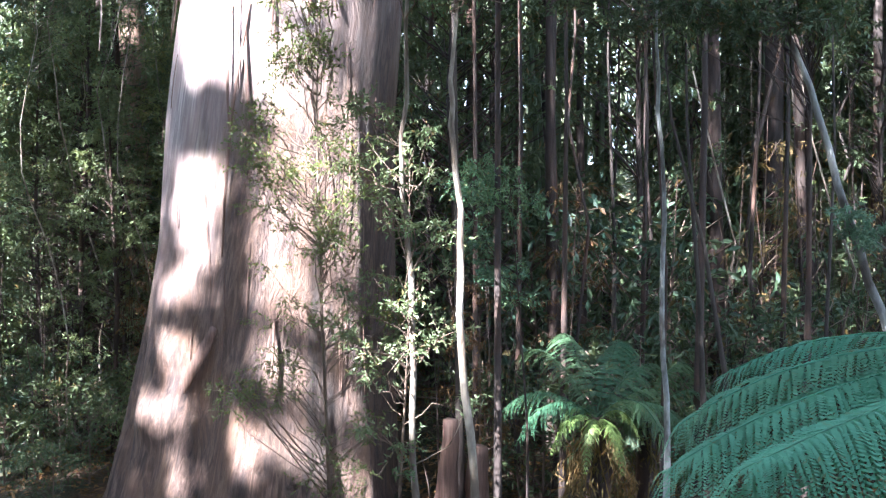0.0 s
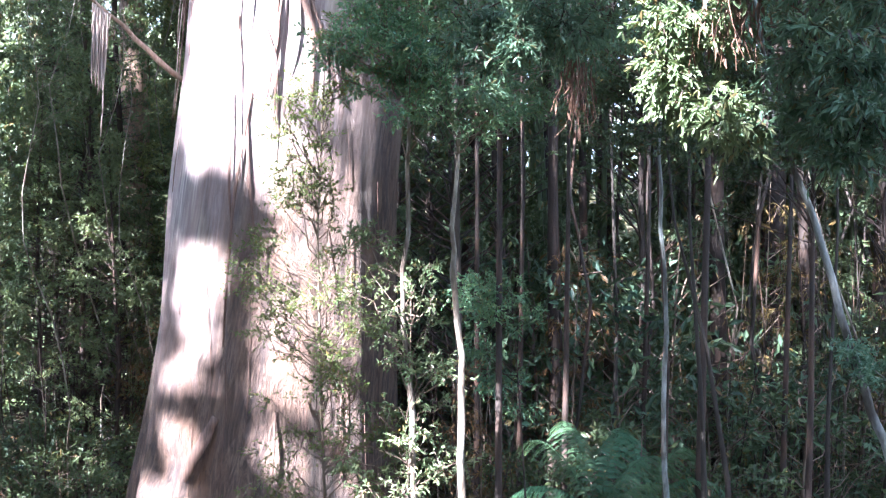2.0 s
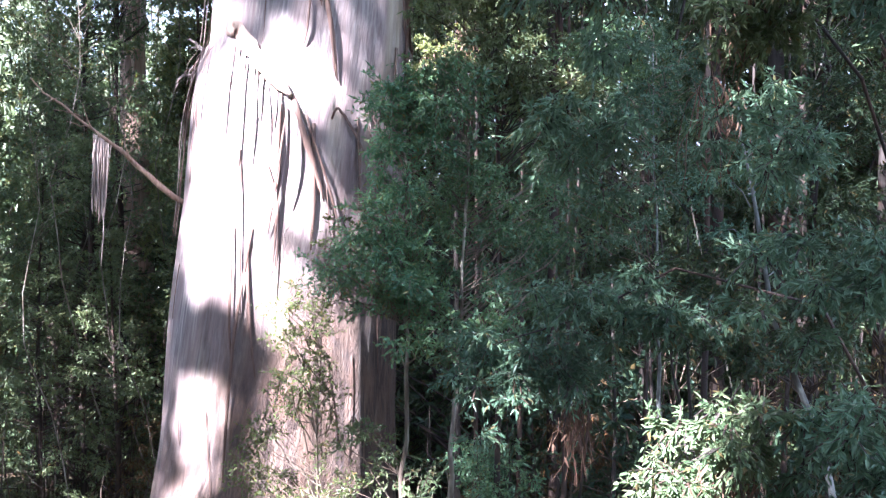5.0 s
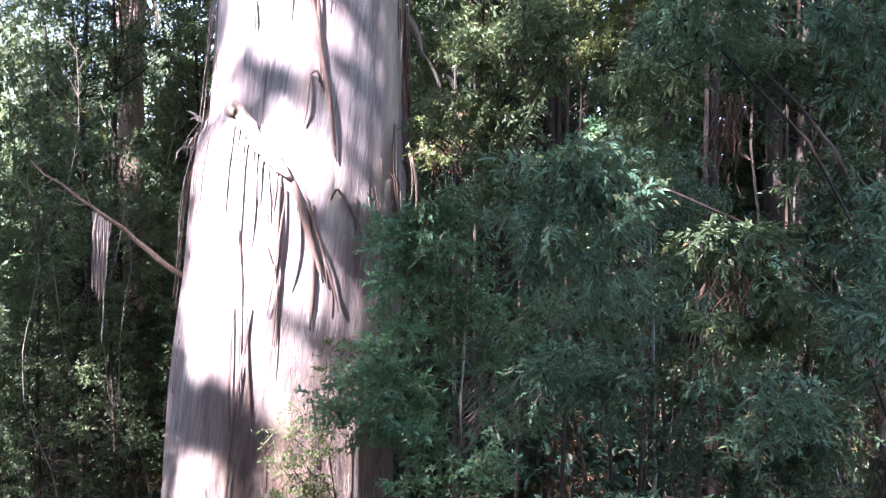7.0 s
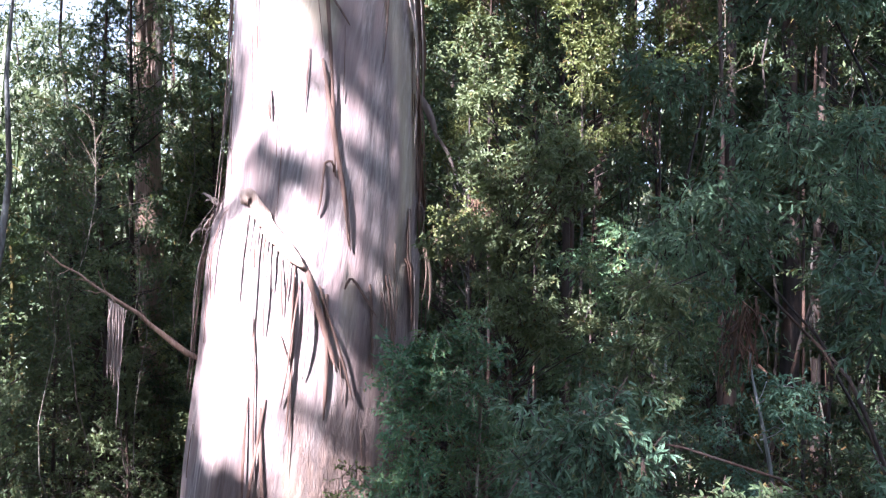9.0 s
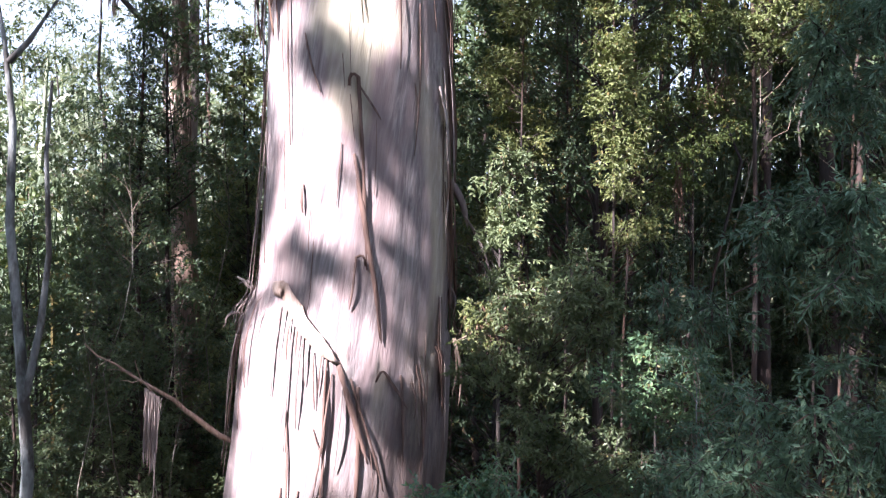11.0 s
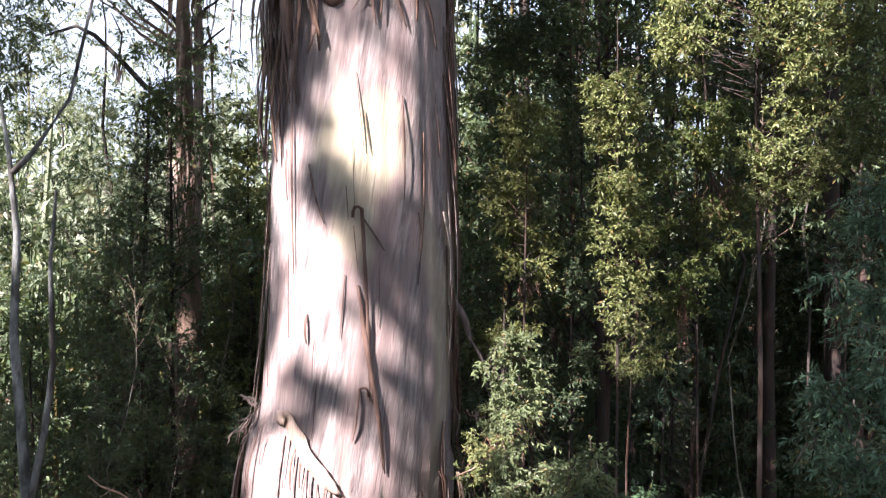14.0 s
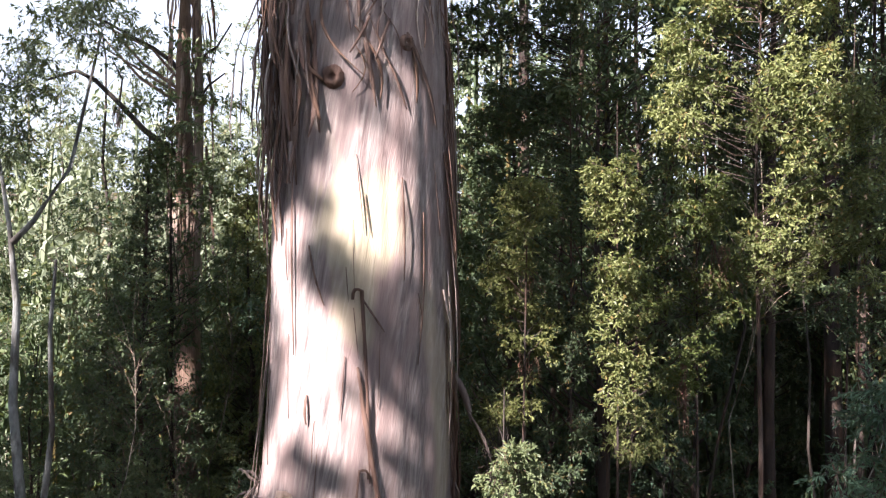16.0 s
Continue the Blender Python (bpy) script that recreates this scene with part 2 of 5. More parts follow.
def tube(geo, points, radii, sides=8, rng=None, rough=0.0):
    """A tapering round stem along the points, its ends closed to a tip."""
    p = np.asarray(points, float)
    r = np.asarray(radii, float)
    p = np.vstack([p, p[-1] + (p[-1] - p[-2]) * 0.02])
    r = np.append(r, 0.0008)
    d = unit(np.gradient(p, axis=0))
    ref = np.where(np.abs(d[:, 2:3]) > 0.9, np.array([[1.0, 0, 0]]), np.array([[0, 0, 1.0]]))
    a = unit(np.cross(d, ref[0] if np.all(ref == ref[0]) else ref))
    b = np.cross(d, a)
    ang = np.linspace(0, 2 * math.pi, sides, endpoint=False)
    rr = r[:, None] * (1 + (rng.normal(0, rough, (len(p), sides)) if rng is not None and rough else 0))
    v = p[:, None] + rr[..., None] * (np.cos(ang)[None, :, None] * a[:, None] + np.sin(ang)[None, :, None] * b[:, None])
    i, j = np.meshgrid(np.arange(len(p) - 1), np.arange(sides), indexing="ij")
    k = (j + 1) % sides
    geo.add(v, np.stack([i * sides + j, i * sides + k, (i + 1) * sides + k, (i + 1) * sides + j], -1))


def wander(rng, a, b, n, amount):
    """A crooked line of n points from a to b."""
    a, b = np.asarray(a, float), np.asarray(b, float)
    t = np.linspace(0, 1, n)[:, None]
    w = np.cumsum(rng.normal(0, amount, (n, 3)), axis=0)
    w -= t * w[-1] + (1 - t) * w[0]
    return a + (b - a) * t + w


def leaf_quads(geo, rng, base, way, length, width, fine=False, flat=0.6):
    """Folded leaves, one for each base point, along way."""
    n = len(base)
    up = unit(rng.normal(0, 1, (n, 3)) * (1 - flat) + np.array([0, -0.15, 1.0]) * flat)
    side = unit(np.cross(way, up))
    up = np.cross(side, way)
    L = (length * rng.uniform(0.6, 1.25, (n, 1)))
    W = (width * rng.uniform(0.7, 1.25, (n, 1))) * 0.5
    tip = base + way * L
    if fine:
        droop = up * L * 0.06
        l1, r1 = base + way * L * 0.28 + side * W + up * W * 0.35, base + way * L * 0.28 - side * W + up * W * 0.35
        l2, r2 = base + way * L * 0.66 + side * W * 0.8 + up * W * 0.3, base + way * L * 0.66 - side * W * 0.8 + up * W * 0.3
        v = np.stack([base - droop, l1, l2, tip - droop, r2, r1], 1)
        i = np.arange(n)[:, None] * 6
        q = np.concatenate([i + np.array([[0, 1, 2, 3]]), i + np.array([[0, 3, 4, 5]])])
    else:
        m = base + way * L * 0.45 + up * W * 0.4
        v = np.stack([base, m + side * W, tip, m - side * W], 1)
        q = np.arange(n)[:, None] * 4 + np.array([[0, 1, 2, 3]])
    geo.add(v, q)


def tight(c, share=0.76):
    """The same clumps drawn closer, so that dark gaps stand between them."""
    c = np.array(c)
    c[:, 3] *= share
    return c


def foliage(geo, rng, clumps, twigs, per_twig, length, width, droop=0.3, fine=False, spread=0.7, stems=None, flat=0.6, squash=0.6):
    """Leaves set along twigs that spray out of each clump (x, y, z, radius)."""
    c = np.repeat(np.asarray(clumps, float), twigs, axis=0)
    n = len(c)
    out = rng.normal(0, 1, (n, 3))
    out[:, 2] = out[:, 2] * squash - droop * 0.6
    out = unit(out)
    start = c[:, :3] + out * c[:, 3:] * rng.uniform(0.0, 0.55, (n, 1)) * [1, 1, squash]
    reach = c[:, 3:] * rng.uniform(0.35, 0.75, (n, 1))
    if stems is not None:
        side = unit(np.cross(out, [0, 0, 1.0])) * 0.0035
        e = start + out * reach
        v = np.stack([start - side * 1.4, start + side * 1.4, e + side * 0.5, e - side * 0.5], 1)
        stems.add(v, np.arange(n)[:, None] * 4 + np.array([[0, 1, 2, 3]]))
    u = (np.arange(per_twig) + rng.uniform(0, 1, (n, per_twig))) / per_twig
    base = start[:, None] + out[:, None] * reach[:, None] * u[..., None]
    base[..., 2] -= droop * 0.35 * reach * u ** 2
    way = unit(out[:, None] * 0.75 + rng.normal(0, spread, (n, per_twig, 3)) + np.array([0, 0, -droop]))
    leaf_quads(geo, rng, base.reshape(-1, 3), way.reshape(-1, 3), length, width, fine, flat)


def in_blob(rng, cx, cy, cz, rx, ry, rz, n, r0, r1, shell=0.35):
    """n clump centres inside an ellipsoid, with their radii."""
    d = unit(rng.normal(0, 1, (n, 3))) * rng.uniform(shell, 1.0, (n, 1)) ** 0.6
    return np.hstack([np.array([cx, cy, cz]) + d * [rx, ry, rz], rng.uniform(r0, r1, (n, 1))])


def leafy_tree(name, label, category, at, stem, clumps, stem_r, leaf_mat, stem_mat, seed, twigs=9, per_twig=9, length=0.12, width=0.042,
               droop=0.3, fine=False, group="", spread=0.7, sides=8, reach=0.9, twig_lines=False, flat=0.6, limb_share=1.0, own_limbs=False):
    """A tree at a place: stem points and clumps are given from its foot. Limbs run from the stem to each clump."""
    rng = np.random.default_rng(seed)
    root = thing(name, at, label, category, group)
    stem = np.asarray(stem, float)
    limbs, crown = Geo(), Geo()
    bough = Geo() if stem_mat in (PALE_STEM, LICHEN_STEM) else limbs
    t = np.linspace(0, 1, len(stem))
    r = stem_r * (1 - 0.85 * t ** 1.1)
    r[0] *= 1.35
    if 5 < len(stem) < 9 and stem_r < 0.06:
        k = np.linspace(0, 1, len(stem) * 4)
        kinked = np.stack([np.interp(k, t, stem[:, j]) for j in range(3)], -1)
        kinked[1:-1, :2] += rng.normal(0, 0.010, (len(k) - 2, 2)) + 0.018 * np.sin(k[1:-1, None] * np.array([23.0, 31.0]) + rng.uniform(0, 6, 2))
        tube(limbs, kinked, np.interp(k, t, r), sides, rng, 0.09)
    else:
        tube(limbs, stem, r, sides, rng, 0.05)
    for c in clumps:
        if rng.random() > limb_share:
            continue
        below = np.clip(c[2] - reach * (0.4 + 0.6 * rng.random()) * np.hypot(c[0] - np.interp(c[2], stem[:, 2], stem[:, 0]), c[1] - np.interp(c[2], stem[:, 2], stem[:, 1])) - 0.1, stem[0, 2] + 0.3, stem[-1, 2])
        foot = np.array([np.interp(below, stem[:, 2], stem[:, 0]), np.interp(below, stem[:, 2], stem[:, 1]), below])
        thick = max(0.006, min(0.35 * np.interp(below, stem[:, 2], r), 0.012 + 0.012 * np.linalg.norm(c[:3] - foot)))
        k = 5 if fine else 4
        if own_limbs:
            bough = Geo()
        tube(bough, wander(rng, foot, c[:3], k, 0.04 + 0.02 * np.linalg.norm(c[:3] - foot)), np.linspace(thick, 0.004, k), k - 1)
        if own_limbs:
            part("limb", bough, stem_mat, root)
    foliage(crown, rng, clumps, twigs, per_twig, length, width, droop, fine, spread, bough if twig_lines else None, flat)
    part("trunk", limbs, stem_mat, root)
    if bough is not limbs and not own_limbs:
        part("bough", bough, TWIG, root)
    part("crown", crown, leaf_mat, root, smooth=False)
    return root


# ---- ground ----
def ground_height(x, y):
    return 0.035 * np.maximum(y - 8, 0) * 0.6 + 0.18 * np.sin(x * 0.45 + 1.0) * np.cos(y * 0.38) + 0.07 * np.sin(x * 1.7 + y * 1.3) + 0.05 * np.sin(y * 2.9 - x * 2.1)


def hill_height(x, y):
    """The rise of the wooded slopes all round."""
    return 7.0 * np.clip((np.hypot(x, y - 9) - 20) / 30, 0, 1) ** 1.3 + 16 * np.clip((np.hypot(x, y - 9) - 50) / 300, 0, 1)


def ground():
    g = Geo()
    s = np.sinh(np.linspace(-5.2, 5.2, 110)) / math.sinh(5.2)
    x, y = np.meshgrid(s * 700, s * 700 + 9, indexing="ij")
    z = ground_height(np.clip(x, -60, 60), np.clip(y, -60, 60)) + hill_height(x, y)
    i, j = np.meshgrid(np.arange(109), np.arange(109), indexing="ij")
    g.add(np.stack([x, y, z], -1), np.stack([i * 110 + j, (i + 1) * 110 + j, (i + 1) * 110 + j + 1, i * 110 + j + 1], -1))
    tagged(new("ground", g.mesh("ground", SOIL)), "brown forest floor of litter and bare soil", "ground", kind="structure")
    rng = np.random.default_rng(5)
    n = 26000
    x, y = rng.uniform(-9, 9, n), rng.uniform(6, 24, n)
    p = np.stack([x, y, ground_height(x, y) + rng.uniform(0.0, 0.05, n)], -1)
    way = unit(rng.normal(0, 1, (n, 3)) * [1, 1, 0.25])
    g = Geo()
    leaf_quads(g, rng, p, way, 0.13, 0.05, flat=0.75)
    tagged(new("leaf_litter", g.mesh("leaf_litter", LITTER, False)), "dry brown fallen leaves over the forest floor", "leaf litter", kind="stuff")


ground()

# ---- the giant gum ----
AXIS_Y = 11.2
PROFILE_Z = [-1, 0.28, 1.2, 2.25, 3.4, 5.1, 6.5, 7.8, 8.5, 10, 11, 12.9, 14.4, 20, 30, 42]
PROFILE_X = [-2.6, -2.47, -2.38, -2.28, -2.18, -2.10, -1.95, -1.88, -1.81, -1.77, -1.77, -1.80, -1.85, -1.95, -2.1, -2.3]
PROFILE_R = [2.3, 1.80, 1.66, 1.56, 1.47, 1.36, 1.30, 1.26, 1.22, 1.18, 1.17, 1.13, 1.12, 0.98, 0.75, 0.4]


def skirt(a, z):
    """How far the old bark stands proud below its torn edge; a: degrees round from the viewer's side."""
    wave = 0.10 * np.sin(a * 0.31) + 0.07 * np.sin(a * 0.83 + 1) + 0.05 * np.sin(a * 1.9)
    top = np.interp(a, [-180, -60, -32, 0, 25, 45, 70, 180], [8.2, 8.3, 8.5, 7.8, 7.55, 7.5, 7.8, 8.0]) + wave
    depth = np.interp(a, [-180, -95, -60, -30, 0, 40, 75, 180], [0.05, 0.12, 0.09, 0.04, 0.025, 0.02, 0.06, 0.05])
    return depth * np.clip((top - z) / 0.10, 0, 1) * np.interp(z, [2.5, 6.0], [0.25, 1])


def bark_point(a, z, out=0.0):
    """The place on the trunk's surface at a degrees round and height z."""
    a, z = np.asarray(a, float), np.asarray(z, float)
    q = np.radians(a)
    flare = np.interp(z, [0, 3.5, 6.0], [1, 0.35, 0.0])
    r = np.interp(z, PROFILE_Z, PROFILE_R) + flare * (0.13 * np.sin(3 * q + 0.7) + 0.09 * np.sin(7 * q + 0.4 * z) + 0.04 * np.sin(13 * q + 0.9 * z))
    r = r + 0.018 * np.sin(5 * q + 0.3 * z) + 0.010 * np.sin(11 * q - 0.5 * z) + 0.006 * np.sin(31 * q + 0.35 * z) + skirt(a, z)
    for ba, bz, size, high in ((-38, 2.2, 0.22, 0.10), (-44, 1.45, 0.26, 0.12), (-30, 3.05, 0.16, 0.05), (10, 1.0, 0.3, 0.06)):
        d2 = ((a - ba) * 0.027 / size) ** 2 + ((z - bz) / size) ** 2
        r = r + high * np.exp(-d2)
    r = r + out
    return np.stack([np.interp(z, PROFILE_Z, PROFILE_X) + r * np.sin(q), AXIS_Y - r * np.cos(q), z], -1)


def peel(a0, z0, a1, z1, width, mat=PEEL, lift=0.05, curl=0.0, hook=0.0, rng=None, sag=0.0):
    """A hanging strip of bark from one place on the trunk to another: thick, cupped, its free end lifted."""
    n = 14
    t = np.linspace(0, 1, n)
    a, z = a0 + (a1 - a0) * t + sag * np.sin(math.pi * t), z0 + (z1 - z0) * t
    out = 0.012 + lift * np.sin(math.pi * np.clip(t * 0.9, 0, 1)) + curl * t ** 2
    p = bark_point(a, z, out)
    if hook:
        h = np.linspace(0, 1, 5)[:-1]
        q = bark_point(a0 - hook * np.cos(h * math.pi / 2) * 1.0, z0 + 0.07 * np.sin(h * math.pi) - 0.10 * (1 - h), 0.02 + 0.07 * np.sin(h * math.pi))
        p = np.vstack([q, p])
    n = len(p)
    along = unit(np.gradient(p, axis=0))
    normal = unit(p - np.stack([np.interp(p[:, 2], PROFILE_Z, PROFILE_X), np.full(n, AXIS_Y), p[:, 2]], -1))
    side = unit(np.cross(along, normal))
    t = np.linspace(0, 1, n)
    w = width * 0.5 * np.clip(np.sin(math.pi * (0.12 + 0.86 * t)) ** 0.5, 0.12, 1)
    if rng is not None:
        w = w * rng.uniform(0.75, 1.2, n)
    rows = [p - side * w[:, None] + normal * 0.12 * w[:, None], p + normal * 0.0, p + side * w[:, None] + normal * 0.12 * w[:, None],
            p + side * w[:, None] + normal * (0.12 * w[:, None] + 0.008), p + normal * 0.010, p - side * w[:, None] + normal * (0.12 * w[:, None] + 0.008)]
    v = np.stack(rows, 1)
    i, j = np.meshgrid(np.arange(n - 1), np.arange(6), indexing="ij")
    k = (j + 1) % 6
    g = Geo()
    g.add(v, np.concatenate([np.stack([i * 6 + j, i * 6 + k, (i + 1) * 6 + k, (i + 1) * 6 + j], -1).reshape(-1, 4),
                             [[0, 5, 4, 1], [1, 4, 3, 2], [(n - 1) * 6, (n - 1) * 6 + 1, (n - 1) * 6 + 4, (n - 1) * 6 + 5], [(n - 1) * 6 + 1, (n - 1) * 6 + 2, (n - 1) * 6 + 3, (n - 1) * 6 + 4]]]))
    return part("bark_strip", g, mat, GIANT)


def ribbon(points, width, mat, parent, rng, name="bark_strip", twist=1.5):
    """A loose ribbon of bark that hangs free in the air."""
    p = np.asarray(points, float)
    n = len(p)
    along = unit(np.gradient(p, axis=0))
    q = np.cumsum(rng.normal(0.0, twist / n, n)) + rng.uniform(0, 3)
    side = unit(np.cross(along, np.stack([np.cos(q), np.sin(q), np.zeros(n)], -1)))
    w = width * 0.5 * np.clip(np.sin(math.pi * (0.15 + 0.83 * np.linspace(0, 1, n))), 0.1, 1)[:, None]
    up = np.cross(side, along) * 0.004
    v = np.stack([p - side * w - up, p + side * w - up, p + side * w + up, p - side * w + up], 1)
    i, j = np.meshgrid(np.arange(n - 1), np.arange(4), indexing="ij")
    k = (j + 1) % 4
    g = Geo()
    g.add(v, np.concatenate([np.stack([i * 4 + j, i * 4 + k, (i + 1) * 4 + k, (i + 1) * 4 + j], -1).reshape(-1, 4), [[0, 3, 2, 1], [n * 4 - 4, n * 4 - 3, n * 4 - 2, n * 4 - 1]]]))
    return part(name, g, mat, parent)


GIANT = thing("giant_gum_tree", (0, 0, 0), "huge old gum tree with smooth streaked bark and hanging bark strips", "tree")


def giant_trunk():
    a = np.concatenate([np.linspace(-180, -100, 14, endpoint=False), np.linspace(-100, 100, 150, endpoint=False), np.linspace(100, 180, 14)])
    z = np.concatenate([np.linspace(-0.8, 0, 6, endpoint=False), np.linspace(0, 15, 240, endpoint=False), np.linspace(15, 42, 40)])
    A, Z = np.meshgrid(a, z, indexing="ij")
    p = bark_point(A, Z)
    rng = np.random.default_rng(2)
    i, j = np.meshgrid(np.arange(len(a) - 1), np.arange(len(z) - 1), indexing="ij")
    m = len(z)
    g = Geo()
    g.add(p, np.stack([i * m + j, (i + 1) * m + j, (i + 1) * m + j + 1, i * m + j + 1], -1))
    part("trunk", g, GUM_BARK, GIANT)
    # named strips: degrees round and heights of both ends, width
    for a0, z0, a1, z1, w in ((-22, 7.1, -11, 5.2, 0.03), (-13, 6.1, -2, 4.5, 0.04), (-1, 7.6, 1, 5.8, 0.035), (15, 7.4, 18, 5.95, 0.06),
                              (11, 7.5, 32, 6.15, 0.035), (39, 7.5, 42, 6.4, 0.035), (49, 7.6, 54, 6.5, 0.04), (63, 7.8, 69, 6.9, 0.09)):
        peel(a0, z0, a1, z1, w, lift=0.028, rng=rng)
    for a0, z0, a1, z1, w, hook in ((9, 8.9, 7, 8.3, 0.03, -5), (8, 10.98, 15, 8.75, 0.045, 5), (29, 7.55, 43, 7.1, 0.035, 5)):
        peel(a0, z0, a1, z1, w, lift=0.035, hook=hook, rng=rng)
    peel(-32, 8.52, 4, 7.68, 0.19, PEEL_PALE, lift=0.06, hook=3, rng=rng)
    peel(4, 7.70, 22, 6.5, 0.07, PEEL, lift=0.05, rng=rng)
    for a0, z0, a1, z1, w in ((8, 9.8, 25, 7.95, 0.05), (6, 10.1, 26, 7.9, 0.05), (8, 10.9, 21, 10.5, 0.03), (-36, 12.7, -33, 10.2, 0.03), (-23, 11.5, -13, 10.8, 0.03),
                              (32, 12.3, 32, 11.1, 0.025), (46, 11.9, 41, 10.1, 0.025), (-23, 9.75, -22, 9.4, 0.03), (10, 14.1, 17, 13.1, 0.05),
                              (-39, 14.1, -32, 12.2, 0.06), (37, 14.0, 60, 12.9, 0.045), (-18, 14.1, -16, 12.8, 0.06), (-53, 14.2, -48, 11.6, 0.05)):
        peel(a0, z0, a1, z1, w, lift=0.04, rng=rng)
    for a0, z0, a1, z1, w in ((-11, 6.2, -14, 3.3, 0.04), (-15, 2.5, -26, 1.75, 0.14), (-21, 6.2, -13, 4.6, 0.035), (11, 2.6, 12, 1.75, 0.035)):
        peel(a0, z0, a1, z1, w, lift=0.06, rng=rng)
    # the frayed edges of the torn old bark
    for k in range(20):
        a0 = rng.uniform(-95, 75)
        z0 = float(np.interp(a0, [-60, -32, 0, 25, 45, 70], [8.35, 8.5, 7.8, 7.55, 7.5, 7.8])) + rng.uniform(-0.25, 0.06)
        peel(a0, z0, a0 + rng.normal(0, 2), z0 - rng.uniform(0.4, 1.5), rng.uniform(0.014, 0.03), PEEL if rng.random() < 0.6 else PEEL_GREY, rng.uniform(0.02, 0.08), rng=rng)
    # ribbons down both flanks and the dense tatters under the first fork
    for k in range(46):
        a0 = rng.choice([rng.uniform(62, 92), rng.uniform(62, 92), rng.uniform(-92, -66)])
        z0 = rng.uniform(7.5, 15)
        peel(a0, z0, a0 + rng.normal(0, 3), z0 - rng.uniform(0.8, 2.6), rng.uniform(0.025, 0.07), PEEL if rng.random() < 0.6 else PEEL_GREY, rng.uniform(0.01, 0.07), rng.uniform(-0.005, 0.12), rng=rng)
    for k in range(150):
        if k < 115:                                   # a thick ragged coat on one side, thinning round the front
            a0 = -88 + 78 * rng.random() ** 1.3
            z0 = rng.uniform(12.9, 15.6) + 0.02 * max(a0 + 45, 0)
            drop = rng.uniform(0.4, 1.7) * (1.0 if a0 < -35 else 0.65)
            wide, lift, curl = rng.uniform(0.02, 0.085), rng.uniform(0.02, 0.15), rng.uniform(0, 0.14)
        else:
            a0, z0, drop = rng.uniform(0, 75), rng.uniform(13.7, 15.6), rng.uniform(0.4, 0.9)
            wide, lift, curl = rng.uniform(0.01, 0.04), rng.uniform(0.01, 0.05), rng.uniform(0, 0.04)
        peel(a0, z0, a0 + rng.normal(2, 7), z0 - drop, wide, (PEEL, PEEL, PEEL_GREY, DRY_TWIG)[k % 4], lift, curl, rng=rng, sag=rng.normal(0, 4))
    for k in range(40):
        a0, z0 = rng.uniform(-75, 75), rng.uniform(2.5, 13)
        peel(a0, z0, a0 + rng.normal(2, 2), z0 - rng.uniform(0.3, 1.2), rng.uniform(0.006, 0.014), PEEL, rng.uniform(0.0, 0.02), rng=rng)
    # knot where a limb was shed
    for ka, kz, size, label in ((-8, 13.45, 0.13, "round brown knot"), (37, 13.88, 0.09, "small split knot")):
        u, v = np.meshgrid(np.linspace(-1, 1, 17), np.linspace(-1, 1, 17), indexing="ij")
        d = np.hypot(u, v)
        high = size * (0.75 * np.clip(1 - d, 0, 1) ** 0.5 - 0.75 * np.exp(-(d / 0.3) ** 2)) + rng.normal(0, 0.008, u.shape) - 0.02 * (d > 0.95)
        g = Geo()
        i, j = np.meshgrid(np.arange(16), np.arange(16), indexing="ij")
        g.add(bark_point(ka + u * size * 52, kz + v * size * 1.15, high), np.stack([i * 17 + j, (i + 1) * 17 + j, (i + 1) * 17 + j + 1, i * 17 + j + 1], -1))
        part("knot", g, PEEL, GIANT, label)
    # bark hanging clear of the trunk
    for a0, z0, drop, out in ((-70, 14.6, 1.7, 0.4), (-80, 14.8, 2.3, 0.5), (-62, 14.4, 1.2, 0.25), (-88, 14.6, 1.9, 0.25), (-75, 14.2, 1.6, 0.15), (80, 14.7, 1.5, 0.2)):
        p0 = bark_point(a0, z0, 0.0)
        n = unit(p0 - np.array([-1.85, AXIS_Y, z0]))
        t = np.linspace(0, 1, 12)[:, None]
        ribbon(p0 + n * out * np.sin(np.clip(t * 2.2, 0, math.pi / 2)) - np.array([0, 0, drop]) * t ** 1.2 + rng.normal(0, 0.01, (12, 3)), rng.uniform(0.02, 0.05), PEEL_GREY, GIANT, rng)
    for k in range(22):
        a0, z0, drop = rng.uniform(76, 97), rng.uniform(9.2, 15.2), rng.uniform(0.8, 2.2)
        p0 = bark_point(a0, z0, 0.0)
        n = unit(p0 - np.array([-1.85, AXIS_Y, z0]))
        t = np.linspace(0, 1, 12)[:, None]
        ribbon(p0 + n * rng.uniform(0.01, 0.09) * np.sin(np.clip(t * 2.0, 0, math.pi / 2)) - np.array([0, 0, drop]) * t + rng.normal(0, 0.006, (12, 3)), rng.uniform(0.03, 0.08), (PEEL, PEEL, DRY_TWIG)[k % 3], GIANT, rng)
    for p0, p1, w in (((-0.62, 11.15, 9.9), (-0.36, 11.05, 9.25), 0.10), ((-0.40, 11.06, 9.4), (-0.08, 11.0, 8.70), 0.045), ((-0.66, 11.2, 10.6), (-0.62, 11.1, 9.0), 0.06),
                      ((-0.58, 11.1, 8.5), (-0.54, 11.1, 8.1), 0.08), ((-0.47, 9.9, 8.0), (-0.47, 9.9, 7.35), 0.03), ((-0.45, 9.9, 8.0), (-0.40, 9.88, 7.2), 0.035), ((-0.48, 9.9, 7.95), (-0.22, 9.86, 8.12), 0.03)):
        t = np.linspace(0, 1, 10)[:, None]
        line = np.array(p0) + (np.array(p1) - np.array(p0)) * t + np.array([0.05, 0, 0]) * np.sin(t * math.pi)
